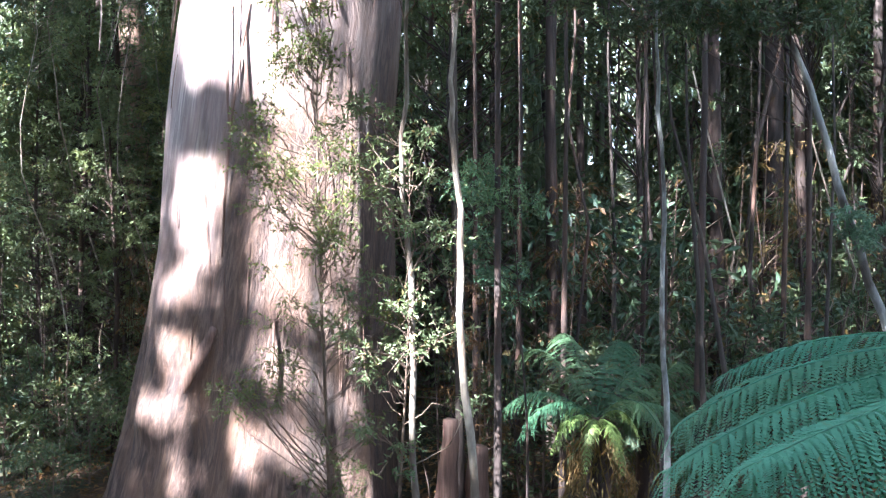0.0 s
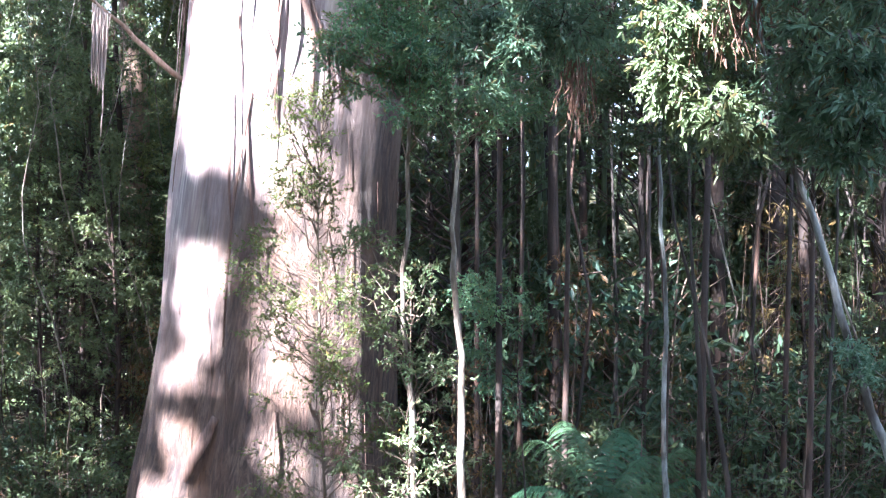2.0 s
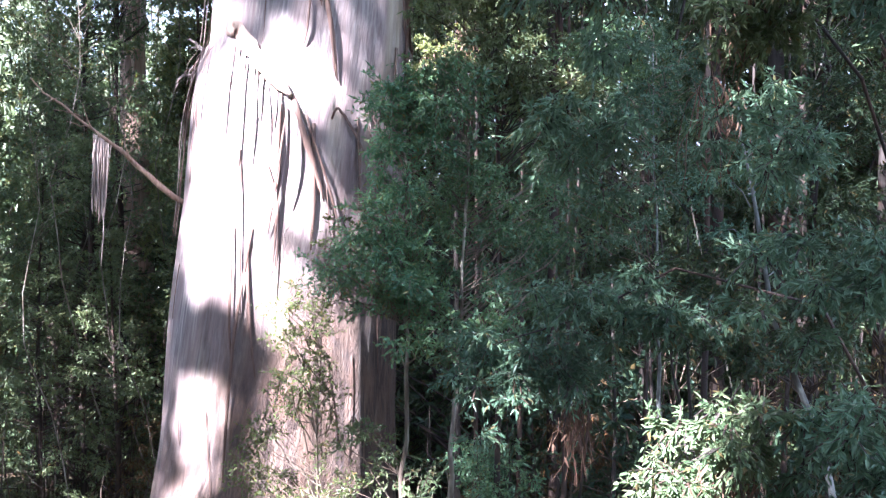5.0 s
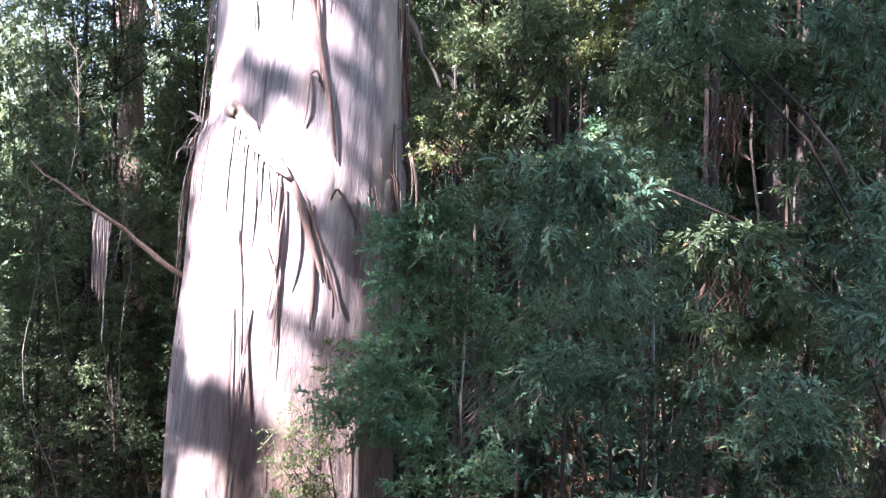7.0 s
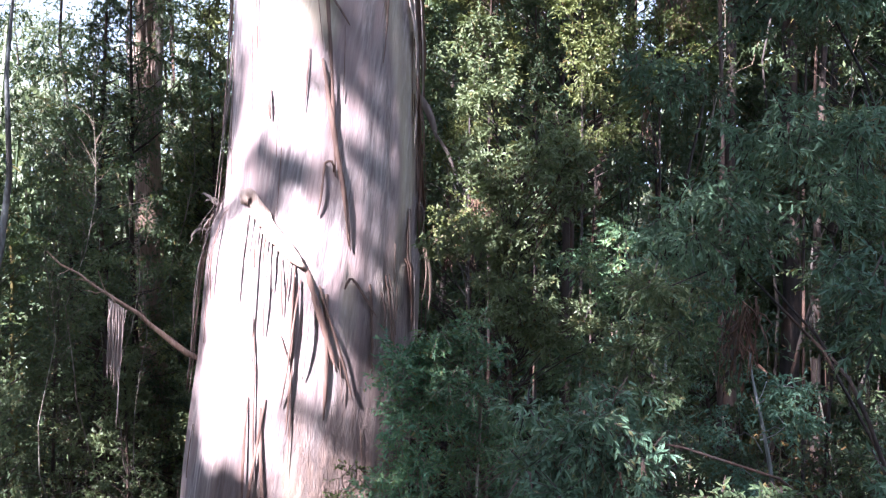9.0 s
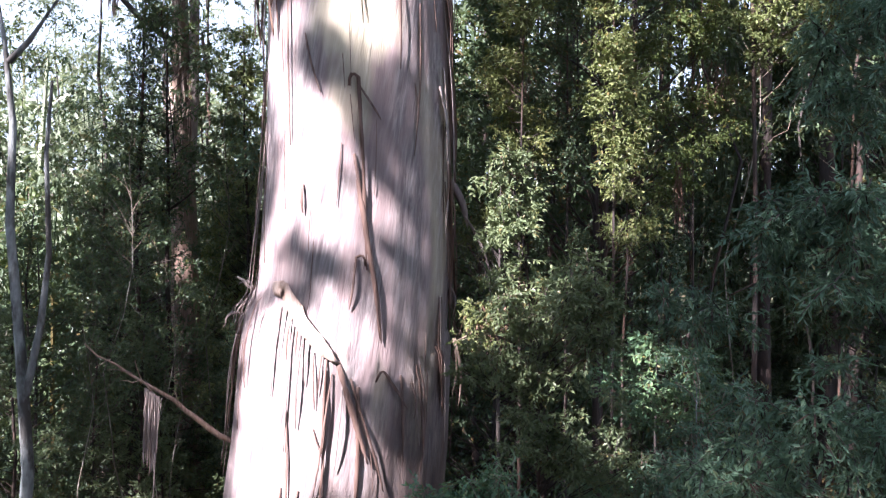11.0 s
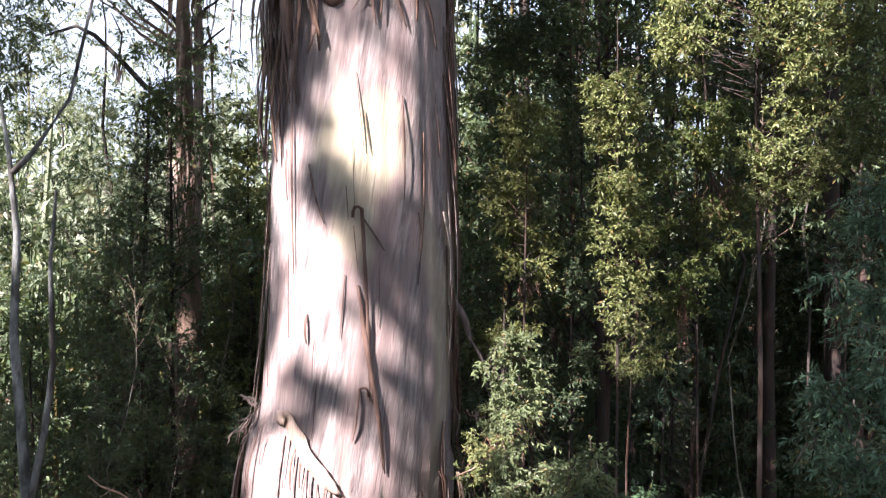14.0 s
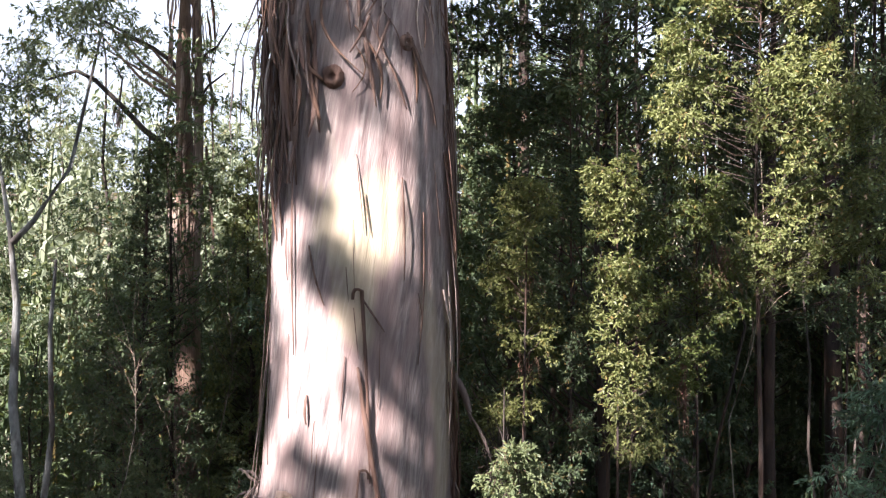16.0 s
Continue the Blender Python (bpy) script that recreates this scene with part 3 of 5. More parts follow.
        ribbon(line, w, DEADWOOD if p0[1] < 10.5 else PEEL_GREY, GIANT, rng)
    for a0, z0, zz in ((-86, 8.3, 0.25), (-90, 8.2, -0.15), (-84, 8.1, -0.2), (-92, 8.35, 0.1), (-80, 8.3, -0.35)):
        p0 = bark_point(a0, z0, 0.0)
        t = np.linspace(0, 1, 9)[:, None]
        ribbon(p0 + np.array([-0.28, -0.05, zz]) * t + np.array([-0.05, 0, 0.1]) * np.sin(t * 3) + rng.normal(0, 0.008, (9, 3)), 0.04, PEEL_GREY, GIANT, rng)


giant_trunk()


def giant_crown():
    """An unseen crown high over the giant, added to block skylight."""
    rng = np.random.default_rng(12)
    g = Geo()
    c = np.vstack([in_blob(rng, -2.0, 16.0, 31, 9.5, 7.5, 5.5, 330, 1.0, 1.7), in_blob(rng, -2.2, 13, 38, 6, 6, 4, 90, 1.0, 1.6), in_blob(rng, 3.0, 19.0, 29, 8.0, 7.0, 3.5, 150, 1.0, 1.7)])
    for k in range(26):
        q = c[rng.integers(0, len(c))]
        z = rng.uniform(22, 36)
        limb = Geo()
        tube(limb, wander(rng, (np.interp(z, PROFILE_Z, PROFILE_X), AXIS_Y, z), q[:3], 7, 0.25), np.linspace(0.22, 0.03, 7), 7)
        part("limb", limb, PEEL_GREY, GIANT)
    foliage(g, rng, c, 6, 7, 0.54, 0.2, 0.35)
    part("crown", g, LEAF_FAR, GIANT, "unseen high leafy crown, added to block skylight", smooth=False)


giant_crown()


def dead_bough():
    rng = np.random.default_rng(8)
    bough = thing("fallen_bough", (0, 0, 0), "dead bare bough caught against the trunk with bark rags", "dead branch")
    g = Geo()
    tube(g, wander(rng, (-3.30, 10.86, 6.47), (-4.72, 9.75, 7.86), 12, 0.022), np.linspace(0.040, 0.008, 12), 8, rng, 0.08)
    part("branch", g, DEADWOOD, bough)
    for a, b, r in (((-4.12, 10.2, 7.24), (-4.28, 10.1, 7.62), 0.010), ((-4.3, 10.08, 7.47), (-4.55, 9.95, 7.53), 0.009), ((-3.5, 10.7, 6.66), (-3.44, 10.66, 6.6), 0.014)):
        g = Geo()
        tube(g, wander(rng, a, b, 6, 0.01), np.linspace(r, 0.004, 6), 5)
        part("twig", g, DEADWOOD, bough)
    for a, b, r in (((-4.5, 9.93, 7.66), (-4.62, 9.8, 7.58), 0.007), ((-4.2, 10.15, 7.36), (-4.42, 10.0, 7.40), 0.008), ((-3.85, 10.43, 7.0), (-3.93, 10.4, 7.22), 0.007)):
        g = Geo()
        tube(g, wander(rng, a, b, 6, 0.01), np.linspace(r, 0.003, 6), 5)
        part("twig", g, DEADWOOD, bough)
    for k in range(18):
        x = rng.uniform(-4.19, -4.0)
        top = np.array([x, 10.2 + 0.3 * (x + 4.08), 7.24 - 0.75 * (x + 4.12)])
        n = 14
        t = np.linspace(0, 1, n)[:, None]
        drop = rng.uniform(0.5, 1.1) if k else 1.45
        line = top + np.array([-0.05 - 0.5 * (x + 4.08), 0, -drop]) * t + np.cumsum(rng.normal(0, 0.004, (n, 3)), 0)
        ribbon(line, rng.uniform(0.025, 0.06), PEEL_GREY, bough, rng, "bark_rag", 2.5)


dead_bough()


# ---- tree ferns ----
def frond(parent, rng, foot, turn, length, rise, fall, mat, pairs=26, wide=0.30, label="", hang=0.3, drop=0.5):
    """A fern frond: an arching rib with pinnae on both sides, each set with small leaflets."""
    n = 24
    t = np.linspace(0, 1, n)
    d = np.array([math.cos(turn), math.sin(turn), 0.0])
    p = np.asarray(foot) + d * (length * t * (1 - 0.12 * t))[:, None] + np.array([0, 0, 1.0]) * (rise * np.sin(t * math.pi * 0.62) - fall * t ** 2.2)[:, None]
    g = Geo()
    tube(g, p, np.linspace(0.007, 0.002, n), 5)
    rib = part("frond", g, mat, parent, label)
    u = np.linspace(0.12, 0.985, pairs)
    at = np.stack([np.interp(u, t, p[:, k]) for k in range(3)], -1)
    along = unit(np.stack([np.interp(u, t, np.gradient(p, axis=0)[:, k]) for k in range(3)], -1))
    g = Geo()
    for s in (-1, 1):
        side = unit(np.cross(along, [0, 0, 1.0])) * s
        reach = wide * np.sin(math.pi * (0.10 + 0.88 * u)) ** 0.75 * rng.uniform(0.8, 1.15, pairs)
        way = unit(side + along * 0.62 + np.array([0, 0, -hang]) * rng.uniform(0.7, 1.3, (pairs, 1)) + rng.normal(0, 0.11, (pairs, 3)))
        m = 30 if drop > 0.9 else 19
        w = (np.arange(m) + 0.5) / m
        q = at[:, None] + way[:, None] * (reach[:, None] * w)[..., None] + np.array([0, 0, -drop]) * (reach[:, None] * w ** 2)[..., None]
        cross = unit(unit(np.cross(way, np.cross(along, side))) + rng.normal(0, 0.16, (pairs, 3)))[:, None]
        size = (length * 0.86 / pairs) * 1.12 * (1.04 - w) ** 0.8 * (reach / wide)[:, None] ** 0.4 * rng.uniform(0.85, 1.15, (pairs, m))
        for e in (-1, 1):
            lw = unit(cross * e + way[:, None] * 0.75 + np.array([0, 0, -0.2])) + np.zeros_like(q)
            base, lw, L = q.reshape(-1, 3), lw.reshape(-1, 3), size.reshape(-1, 1)
            step = np.repeat(way, m, axis=0) * np.repeat(reach, m)[:, None] / m * 1.2
            v = np.stack([base - step * 0.7, base + lw * L * 0.6 - step * 0.6, base + lw * L, base + lw * L * 0.35 + step * 0.75], 1)
            g.add(v, np.arange(len(base))[:, None] * 4 + np.array([[0, 1, 2, 3]]))
    leaf = part("blade", g, mat, rib, smooth=False)
    return rib


def tree_fern(at, crown_z, fronds, label, seed, trunk_r=0.11, lower=(), skirt_n=10, wide=0.20, mat=None):
    rng = np.random.default_rng(seed)
    root = thing("tree_fern", at, label, "tree fern", "tree ferns")
    g = Geo()
    n = 10
    tube(g, wander(rng, (0, 0, -0.15), (0, 0, crown_z), n, 0.015), np.linspace(trunk_r * 1.3, trunk_r, n), 12, rng, 0.12)
    part("trunk", g, DARK_STEM, root)
    for turn, length, rise, fall in fronds:
        frond(root, rng, (0.0, 0.0, crown_z), radians(turn), length, rise, fall, mat or FERN_SHADED, 40 if mat else 24, wide * length + 0.02, hang=0.15 if mat else 0.3, drop=1.0 if mat else 0.6)
    for turn, length, rise, fall in lower:
        frond(root, rng, (0.0, 0.0, crown_z - 0.05), radians(turn), length, rise, fall, FERN_SUNLIT, wide=0.19 * length, label="light green frond, sunlight put into its colour")
    g = Geo()
    for k in range(skirt_n):
        q = rng.uniform(0, 2 * math.pi)
        f = np.array([0.06 * math.cos(q), 0.06 * math.sin(q), crown_z - 0.1])
        line = wander(rng, f, f + np.array([0.35 * math.cos(q), 0.35 * math.sin(q), -rng.uniform(0.5, 0.9)]), 6, 0.03)
        tube(g, line, np.linspace(0.01, 0.004, 6), 4)
        c = np.repeat(line, 8, axis=0) + rng.normal(0, 0.04, (48, 3))
        leaf_quads(g, rng, c, unit(rng.normal(0, 0.5, (48, 3)) + [0, 0, -1]), 0.12, 0.02)
    part("dead_fronds", g, DEAD_LEAF, root, "skirt of dry brown dead fronds")
    return root


tree_fern((2.57, 3.6, 0.0), 3.07, [(185, 1.88, 0.11, 0.40), (193, 2.05, 0.0, 0.41), (172, 1.57, 0.15, 0.29), (150, 1.0, 0.08, 0.6), (206, 2.0, -0.09, 0.21), (240, 1.45, 0.15, 0.55), (130, 1.1, 0.08, 0.6),
                                    (95, 1.4, 0.15, 0.55), (60, 1.4, 0.2, 0.55), (20, 1.4, 0.2, 0.55), (330, 1.4, 0.2, 0.55), (280, 1.45, 0.2, 0.7)],
          "large tree fern with wide arching blue-green fronds", 21, 0.13, wide=0.27, mat=FERN)
tree_fern((1.62, 9.4, 0.0), 1.55, [(176, 1.25, 0.45, 0.45), (150, 1.2, 0.9, 0.4), (110, 1.2, 1.0, 0.3), (60, 1.25, 0.95, 0.35), (25, 1.25, 0.75, 0.45), (5, 1.2, 0.5, 0.5), (345, 1.2, 0.4, 0.6), (200, 1.1, 0.4, 0.6), (310, 1.1, 0.5, 0.7)],
          "tree fern with fronds darkened for shade and a skirt of dead ones", 22, 0.12, [(215, 0.75, 0.25, 0.5), (250, 0.7, 0.2, 0.6), (285, 0.75, 0.2, 0.6), (320, 0.6, 0.3, 0.4), (190, 0.5, 0.3, 0.35)], 26)
tree_fern((2.35, 10.2, 0.1), 1.35, [(160, 1.2, 0.6, 0.4), (200, 1.2, 0.4, 0.6), (100, 1.2, 0.8, 0.4), (40, 1.2, 0.7, 0.4), (350, 1.2, 0.5, 0.6), (290, 1.1, 0.3, 0.7), (245, 1.1, 0.35, 0.7)],
          "tree fern with drooping fronds, shade put into their green", 23, 0.11)


# ---- saplings and small trees near the path ----
def dangle(parent, rng, at, n, long, wide):
    """A bunch of dry twigs and shed bark caught in the leaves, hanging down."""
    g = Geo()
    for k in range(n):
        p0 = np.array(at) + rng.normal(0, 1, 3) * [wide * 0.35, wide * 0.3, wide * 0.25]
        p1 = p0 + np.array([rng.normal(0, wide * 0.5), rng.normal(0, wide * 0.4), -long * rng.uniform(0.5, 1.1)])
        tube(g, wander(rng, p0, p1, 6, 0.018), np.linspace(rng.uniform(0.002, 0.005), 0.0015, 6), 4)
    c = np.array(at) + rng.normal(0, 1, (n * 2, 3)) * [wide * 0.5, wide * 0.4, long * 0.22] - [0, 0, long * 0.45]
    leaf_quads(g, rng, c, unit(rng.normal(0, 0.35, (n * 2, 3)) + [0, 0, -1]), 0.08, 0.013)
    part("tangle", g, DRY_TWIG, parent, "dry brown tangle hanging in the leaves")


def crown_of(rng, at, rows, r0, r1, shell=0.2):
    """Clumps for a crown drawn as ellipsoids (x, y, z, half sizes, number) in the place, given from the tree's foot."""
    return np.vstack([in_blob(rng, x, y, z, rx, ry, rz, n, r0, r1, shell) for x, y, z, rx, ry, rz, n in rows]) - [*at, 0]


def near_trees():
    rng = np.random.default_rng(31)
    # two pale stems in front of the giant, their crowns grown together above
    at = (-0.22, 6.75, 0.1)
    c = crown_of(rng, at, ((-0.34, 6.30, 6.5, 0.30, 0.40, 0.80, 30), (-0.69, 6.2, 6.05, 0.26, 0.30, 0.42, 13), (-0.32, 6.15, 5.75, 0.40, 0.40, 0.50, 24), (-0.35, 6.3, 7.15, 0.26, 0.35, 0.32, 12)), 0.15, 0.26)
    leafy_tree("sapling", "slender pale-stemmed sapling with a dense blue-green leafy crown", "sapling", at,
               [(-0.0, 0, -0.2), (-0.02, 0, 1.5), (-0.09, 0, 3.1), (-0.13, -0.05, 4.1), (-0.10, -0.2, 5.3), (-0.1, -0.35, 6.4), (-0.08, -0.4, 7.3)],
               c, 0.031, LEAF_SAPLING, PALE_STEM, 41, 15, 12, 0.05, 0.018, 0.15, False, "saplings", twig_lines=True, reach=0.45)
    at = (0.18, 6.1, 0.1)
    c = crown_of(rng, at, ((-0.05, 6.35, 7.2, 0.34, 0.40, 0.36, 20), (0.17, 6.6, 6.35, 0.32, 0.40, 0.66, 30), (0.67, 7.1, 6.05, 0.36, 0.40, 0.66, 26), (0.2, 6.2, 5.5, 0.28, 0.35, 0.4, 14)), 0.15, 0.27)
    leafy_tree("sapling", "slender sapling with a white mottled stem and leafy top", "sapling", at,
               [(0.03, 0, -0.2), (0.0, 0, 1.6), (-0.09, 0, 2.9), (-0.13, 0, 4.0), (-0.16, 0.05, 4.7), (-0.05, 0.3, 6.0), (-0.05, 0.4, 7.3)],
               c, 0.036, LEAF_SAPLING, PALE_STEM, 42, 15, 12, 0.05, 0.018, 0.2, False, "saplings", twig_lines=True, reach=0.45)
    # bare twigs and a few yellow-green sprays low on the stems
    c = np.vstack([in_blob(rng, 0.05, -0.2, 2.3, 0.55, 0.4, 0.9, 18, 0.12, 0.22), in_blob(rng, 0.2, -0.3, 3.7, 0.42, 0.4, 0.7, 16, 0.12, 0.22), in_blob(rng, -0.2, 0, 4.2, 0.3, 0.3, 0.5, 16, 0.12, 0.2), in_blob(rng, -0.2, 0, 2.7, 0.3, 0.4, 0.5, 14, 0.12, 0.2), in_blob(rng, 0.3, 0, 3.0, 0.25, 0.35, 0.5, 10, 0.12, 0.2)])
    leafy_tree("sapling", "thin twiggy sapling with sparse yellow-green leaf tips", "sapling", (-0.4, 6.9, 0.1),
               [(0, 0, -0.2), (0.0, 0, 1.2), (0.08, 0, 2.6), (0.1, 0, 4.1)], c, 0.018, LEAF_FRESH, TWIG, 44, 8, 7, 0.048, 0.018, 0.1, True, "saplings", twig_lines=True)
    # open sprays before the giant's foot
    at = (-1.05, 7.1, 0.1)
    c = crown_of(rng, at, ((-1.25, 6.9, 4.3, 0.5, 0.4, 1.1, 36), (-1.55, 7.1, 4.4, 0.28, 0.35, 0.45, 12), (-1.0, 6.6, 5.3, 0.38, 0.35, 0.65, 26), (-0.85, 6.6, 3.8, 0.32, 0.35, 0.6, 20), (-1.7, 7.6, 2.25, 0.42, 0.3, 0.28, 18), (-1.0, 7.1, 2.8, 0.6, 0.4, 0.5, 22), (-0.85, 6.8, 6.0, 0.25, 0.3, 0.35, 9), (-0.75, 7.2, 1.7, 0.5, 0.3, 0.4, 14)), 0.14, 0.27)
    leafy_tree("sapling", "thin sapling with open sprays of small grey-green leaves", "sapling", at,
               [(0.1, 0.1, -0.2), (0.05, 0.05, 1.5), (0, 0, 3.0), (0.0, -0.2, 4.5), (0.1, -0.4, 6.1)], c, 0.02, LEAF_GREEN, TWIG, 43, 10, 9, 0.038, 0.0145, 0.05, False, "saplings", twig_lines=True)
    # the weeping trees close by, on the clearing's edge
    # The weeping tree's sunlit sprays, made a separate tree with sun-coloured leaves.
    at = (2.0, 3.3, 0.0)
    c = crown_of(rng, at, ((0.88, 3.15, 5.32, 0.15, 0.22, 0.30, 14), (1.03, 2.95, 5.58, 0.13, 0.22, 0.12, 7), (0.98, 3.05, 5.05, 0.10, 0.2, 0.16, 7), (0.88, 3.9, 7.8, 0.22, 0.30, 0.40, 16), (0.99, 3.05, 7.1, 0.19, 0.28, 0.33, 13)), 0.10, 0.18)
    root = leafy_tree("hanging_tree", "split-off tree for the hanging sprays, sunlight in their yellow-green", "tree", at,
               [(0.0, 0.1, -0.2), (0.0, 0.1, 1.6), (0.0, 0.05, 3.2), (-0.05, -0.05, 4.6), (-0.15, -0.1, 5.6), (-0.2, 0.0, 6.6), (-0.4, 0.2, 7.6), (-0.7, 0.4, 8.0)], c, 0.03, LEAF_FRESH, DARK_STEM, 57, 19, 13, 0.038, 0.0125, 0.6, True, reach=0.4, limb_share=0.0, twig_lines=True)
    dangle(root, rng, (-1.0, -0.3, 5.5), 26, 0.28, 0.14)
    at = (2.15, 3.9, 0.0)
    c = crown_of(rng, at, ((0.24, 4.15, 5.55, 0.22, 0.30, 0.32, 17), (0.59, 4.1, 5.62, 0.18, 0.30, 0.22, 11), (0.75, 3.8, 5.95, 0.46, 0.35, 0.22, 20), (1.33, 3.1, 6.1, 0.30, 0.35, 0.24, 15), (1.24, 2.8, 5.1, 0.25, 0.32, 0.28, 24), (1.35, 2.8, 5.58, 0.20, 0.32, 0.22, 16),
                           (0.45, 3.2, 7.42, 0.24, 0.30, 0.33, 22), (1.05, 3.9, 8.25, 0.28, 0.35, 0.25, 16), (0.55, 3.7, 6.8, 0.35, 0.35, 0.4, 16),
                           (1.35, 3.6, 8.5, 0.40, 0.40, 0.36, 22), (1.36, 2.7, 7.2, 0.15, 0.28, 0.33, 12), (1.45, 3.1, 8.0, 0.18, 0.30, 0.24, 10), (1.3, 3.5, 6.6, 0.35, 0.35, 0.3, 12),
                           # the last four blobs are an unseen upper crown, added to block skylight
                           (1.34, 3.6, 9.35, 0.34, 0.40, 0.34, 26), (1.52, 3.75, 10.1, 0.23, 0.35, 0.38, 20), (0.98, 4.2, 8.97, 0.18, 0.25, 0.18, 8), (1.7, 4.1, 10.75, 0.21, 0.33, 0.36, 15), (1.75, 3.8, 9.6, 0.3, 0.4, 0.6, 14), (2.5, 3.6, 11.6, 0.5, 0.8, 0.6, 34), (2.7, 3.6, 12.8, 0.9, 1.1, 0.7, 60), (1.5, 3.6, 13.9, 1.1, 1.2, 0.5, 60), (3.0, 3.4, 9.8, 0.6, 0.9, 0.9, 30)), 0.13, 0.24)
    root = leafy_tree("weeping_tree", "brown-stemmed tree with dense weeping blue-green leaves", "tree", at,
               [(0.1, 0, -0.2), (0.05, 0.0, 2.0), (0.0, 0.0, 4.5), (-0.1, 0.0, 6.7), (-0.15, 0.0, 8.4), (0.0, 0.05, 9.8), (0.3, 0.0, 11.4), (0.5, -0.2, 13.2)],
               tight(c, 0.88), 0.05, LEAF_SKYLIT, DARK_STEM, 45, 17, 13, 0.044, 0.0125, 0.5, False, reach=0.9, limb_share=0.0, twig_lines=True)
    for line, r in (([(2.1, 3.9, 5.2), (1.6, 3.7, 5.95), (1.0, 3.8, 6.1), (0.6, 4.0, 5.85), (0.2, 4.15, 5.7)], 0.009), ([(2.1, 3.9, 6.2), (1.7, 3.6, 6.9), (1.2, 3.3, 7.3), (0.8, 3.15, 7.45), (0.45, 3.2, 7.5)], 0.009),
                    ([(2.0, 3.9, 7.0), (1.6, 3.9, 7.7), (1.2, 3.9, 8.1), (0.85, 3.9, 7.95)], 0.008), ([(2.0, 3.9, 8.2), (1.7, 3.8, 8.9), (1.4, 3.65, 9.3), (1.1, 4.1, 9.05)], 0.008)):
        g = Geo()
        tube(g, np.array(line) - np.array(at), np.linspace(r, 0.004, len(line)), 6, rng, 0.06)
        part("bough", g, DARK_STEM, root)
    for p, n, long, wide in (((0.62, 4.1, 5.42), 24, 0.3, 0.09), ((1.25, 3.95, 7.9), 28, 0.34, 0.10), ((1.0, 3.05, 7.2), 20, 0.4, 0.12), ((1.15, 3.8, 6.9), 16, 0.4, 0.12)):
        dangle(root, rng, np.array(p) - np.array(at), n, long, wide)
    c = np.vstack([in_blob(rng, -1.35, 0.0, 6.4, 0.5, 0.5, 0.6, 14, 0.22, 0.36), in_blob(rng, -0.5, -0.3, 3.6, 0.25, 0.3, 0.22, 6, 0.12, 0.2)])
    leafy_tree("leaning_tree", "leaning pale tree with lichen-white bark and a leafy top", "tree", (3.75, 7.0, 0.1),
               [(0.35, 0, -0.2), (0.1, 0, 1.4), (-0.22, 0, 2.8), (-0.62, 0, 4.0), (-1.05, 0, 5.2), (-1.35, 0, 6.4), (-1.45, 0, 7.2)],
               c, 0.05, LEAF_SKYLIT, LICHEN_STEM, 55, 13, 12, 0.05, 0.018, 0.4, True, reach=0.5, limb_share=0.3, own_limbs=True)
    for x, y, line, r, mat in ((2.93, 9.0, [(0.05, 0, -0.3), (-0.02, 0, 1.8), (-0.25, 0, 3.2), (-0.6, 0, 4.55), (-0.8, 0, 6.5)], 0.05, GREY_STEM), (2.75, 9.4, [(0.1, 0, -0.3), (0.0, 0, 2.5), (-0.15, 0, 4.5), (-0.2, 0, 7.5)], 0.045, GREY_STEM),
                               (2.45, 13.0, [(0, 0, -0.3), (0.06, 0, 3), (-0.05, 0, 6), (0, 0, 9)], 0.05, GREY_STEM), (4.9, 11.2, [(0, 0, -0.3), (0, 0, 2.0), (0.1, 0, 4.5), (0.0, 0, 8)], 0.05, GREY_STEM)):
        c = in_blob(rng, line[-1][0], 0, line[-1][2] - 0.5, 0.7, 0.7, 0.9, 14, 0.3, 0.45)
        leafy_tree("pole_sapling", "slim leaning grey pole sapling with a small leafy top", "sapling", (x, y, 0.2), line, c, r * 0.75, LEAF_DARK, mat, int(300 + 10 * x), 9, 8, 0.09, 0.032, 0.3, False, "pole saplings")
    c = np.vstack([in_blob(rng, -0.6, -0.6, 6.6, 0.6, 0.5, 0.8, 22, 0.18, 0.32), in_blob(rng, -0.1, 0.0, 7.6, 0.5, 0.5, 0.6, 16, 0.18, 0.32)])
    leafy_tree("small_tree", "straight tree with a lichen-mottled stem and drooping blue-green foliage", "tree", (2.0, 8.0, 0.1),
               [(0.06, 0, -0.2), (0.03, 0, 1.5), (0, 0, 3.0), (-0.05, -0.1, 4.5), (-0.15, -0.2, 6.0), (-0.2, -0.2, 7.8)], c, 0.034, LEAF_SKYLIT, LICHEN_STEM, 46, 14, 11, 0.055, 0.02, 0.45, False, reach=0.5, twig_lines=True)
    # grey-green tree before the giant's flank
    at = (0.35, 7.6, 0.15)
    c = crown_of(rng, at, ((0.08, 7.25, 9.55, 0.30, 0.35, 0.42, 22), (0.25, 7.2, 8.55, 0.32, 0.38, 0.7, 32), (0.45, 7.2, 7.7, 0.33, 0.38, 0.6, 22), (0.69, 6.75, 8.7, 0.32, 0.30, 0.48, 17), (0.9, 7.4, 7.5, 0.4, 0.35, 0.45, 17), (-0.1, 7.5, 8.2, 0.22, 0.25, 0.25, 6)), 0.14, 0.25)
    leafy_tree("small_tree", "small tree with pale grey-green foliage beside the giant trunk", "tree", at,
               [(0.1, 0.2, -0.2), (0.1, 0.2, 3), (0.1, 0.1, 6), (0.0, -0.2, 8.3), (-0.25, -0.35, 9.8)], c, 0.035, LEAF_GREY, DARK_STEM, 47, 15, 12, 0.055, 0.02, 0.3, False, twig_lines=True)
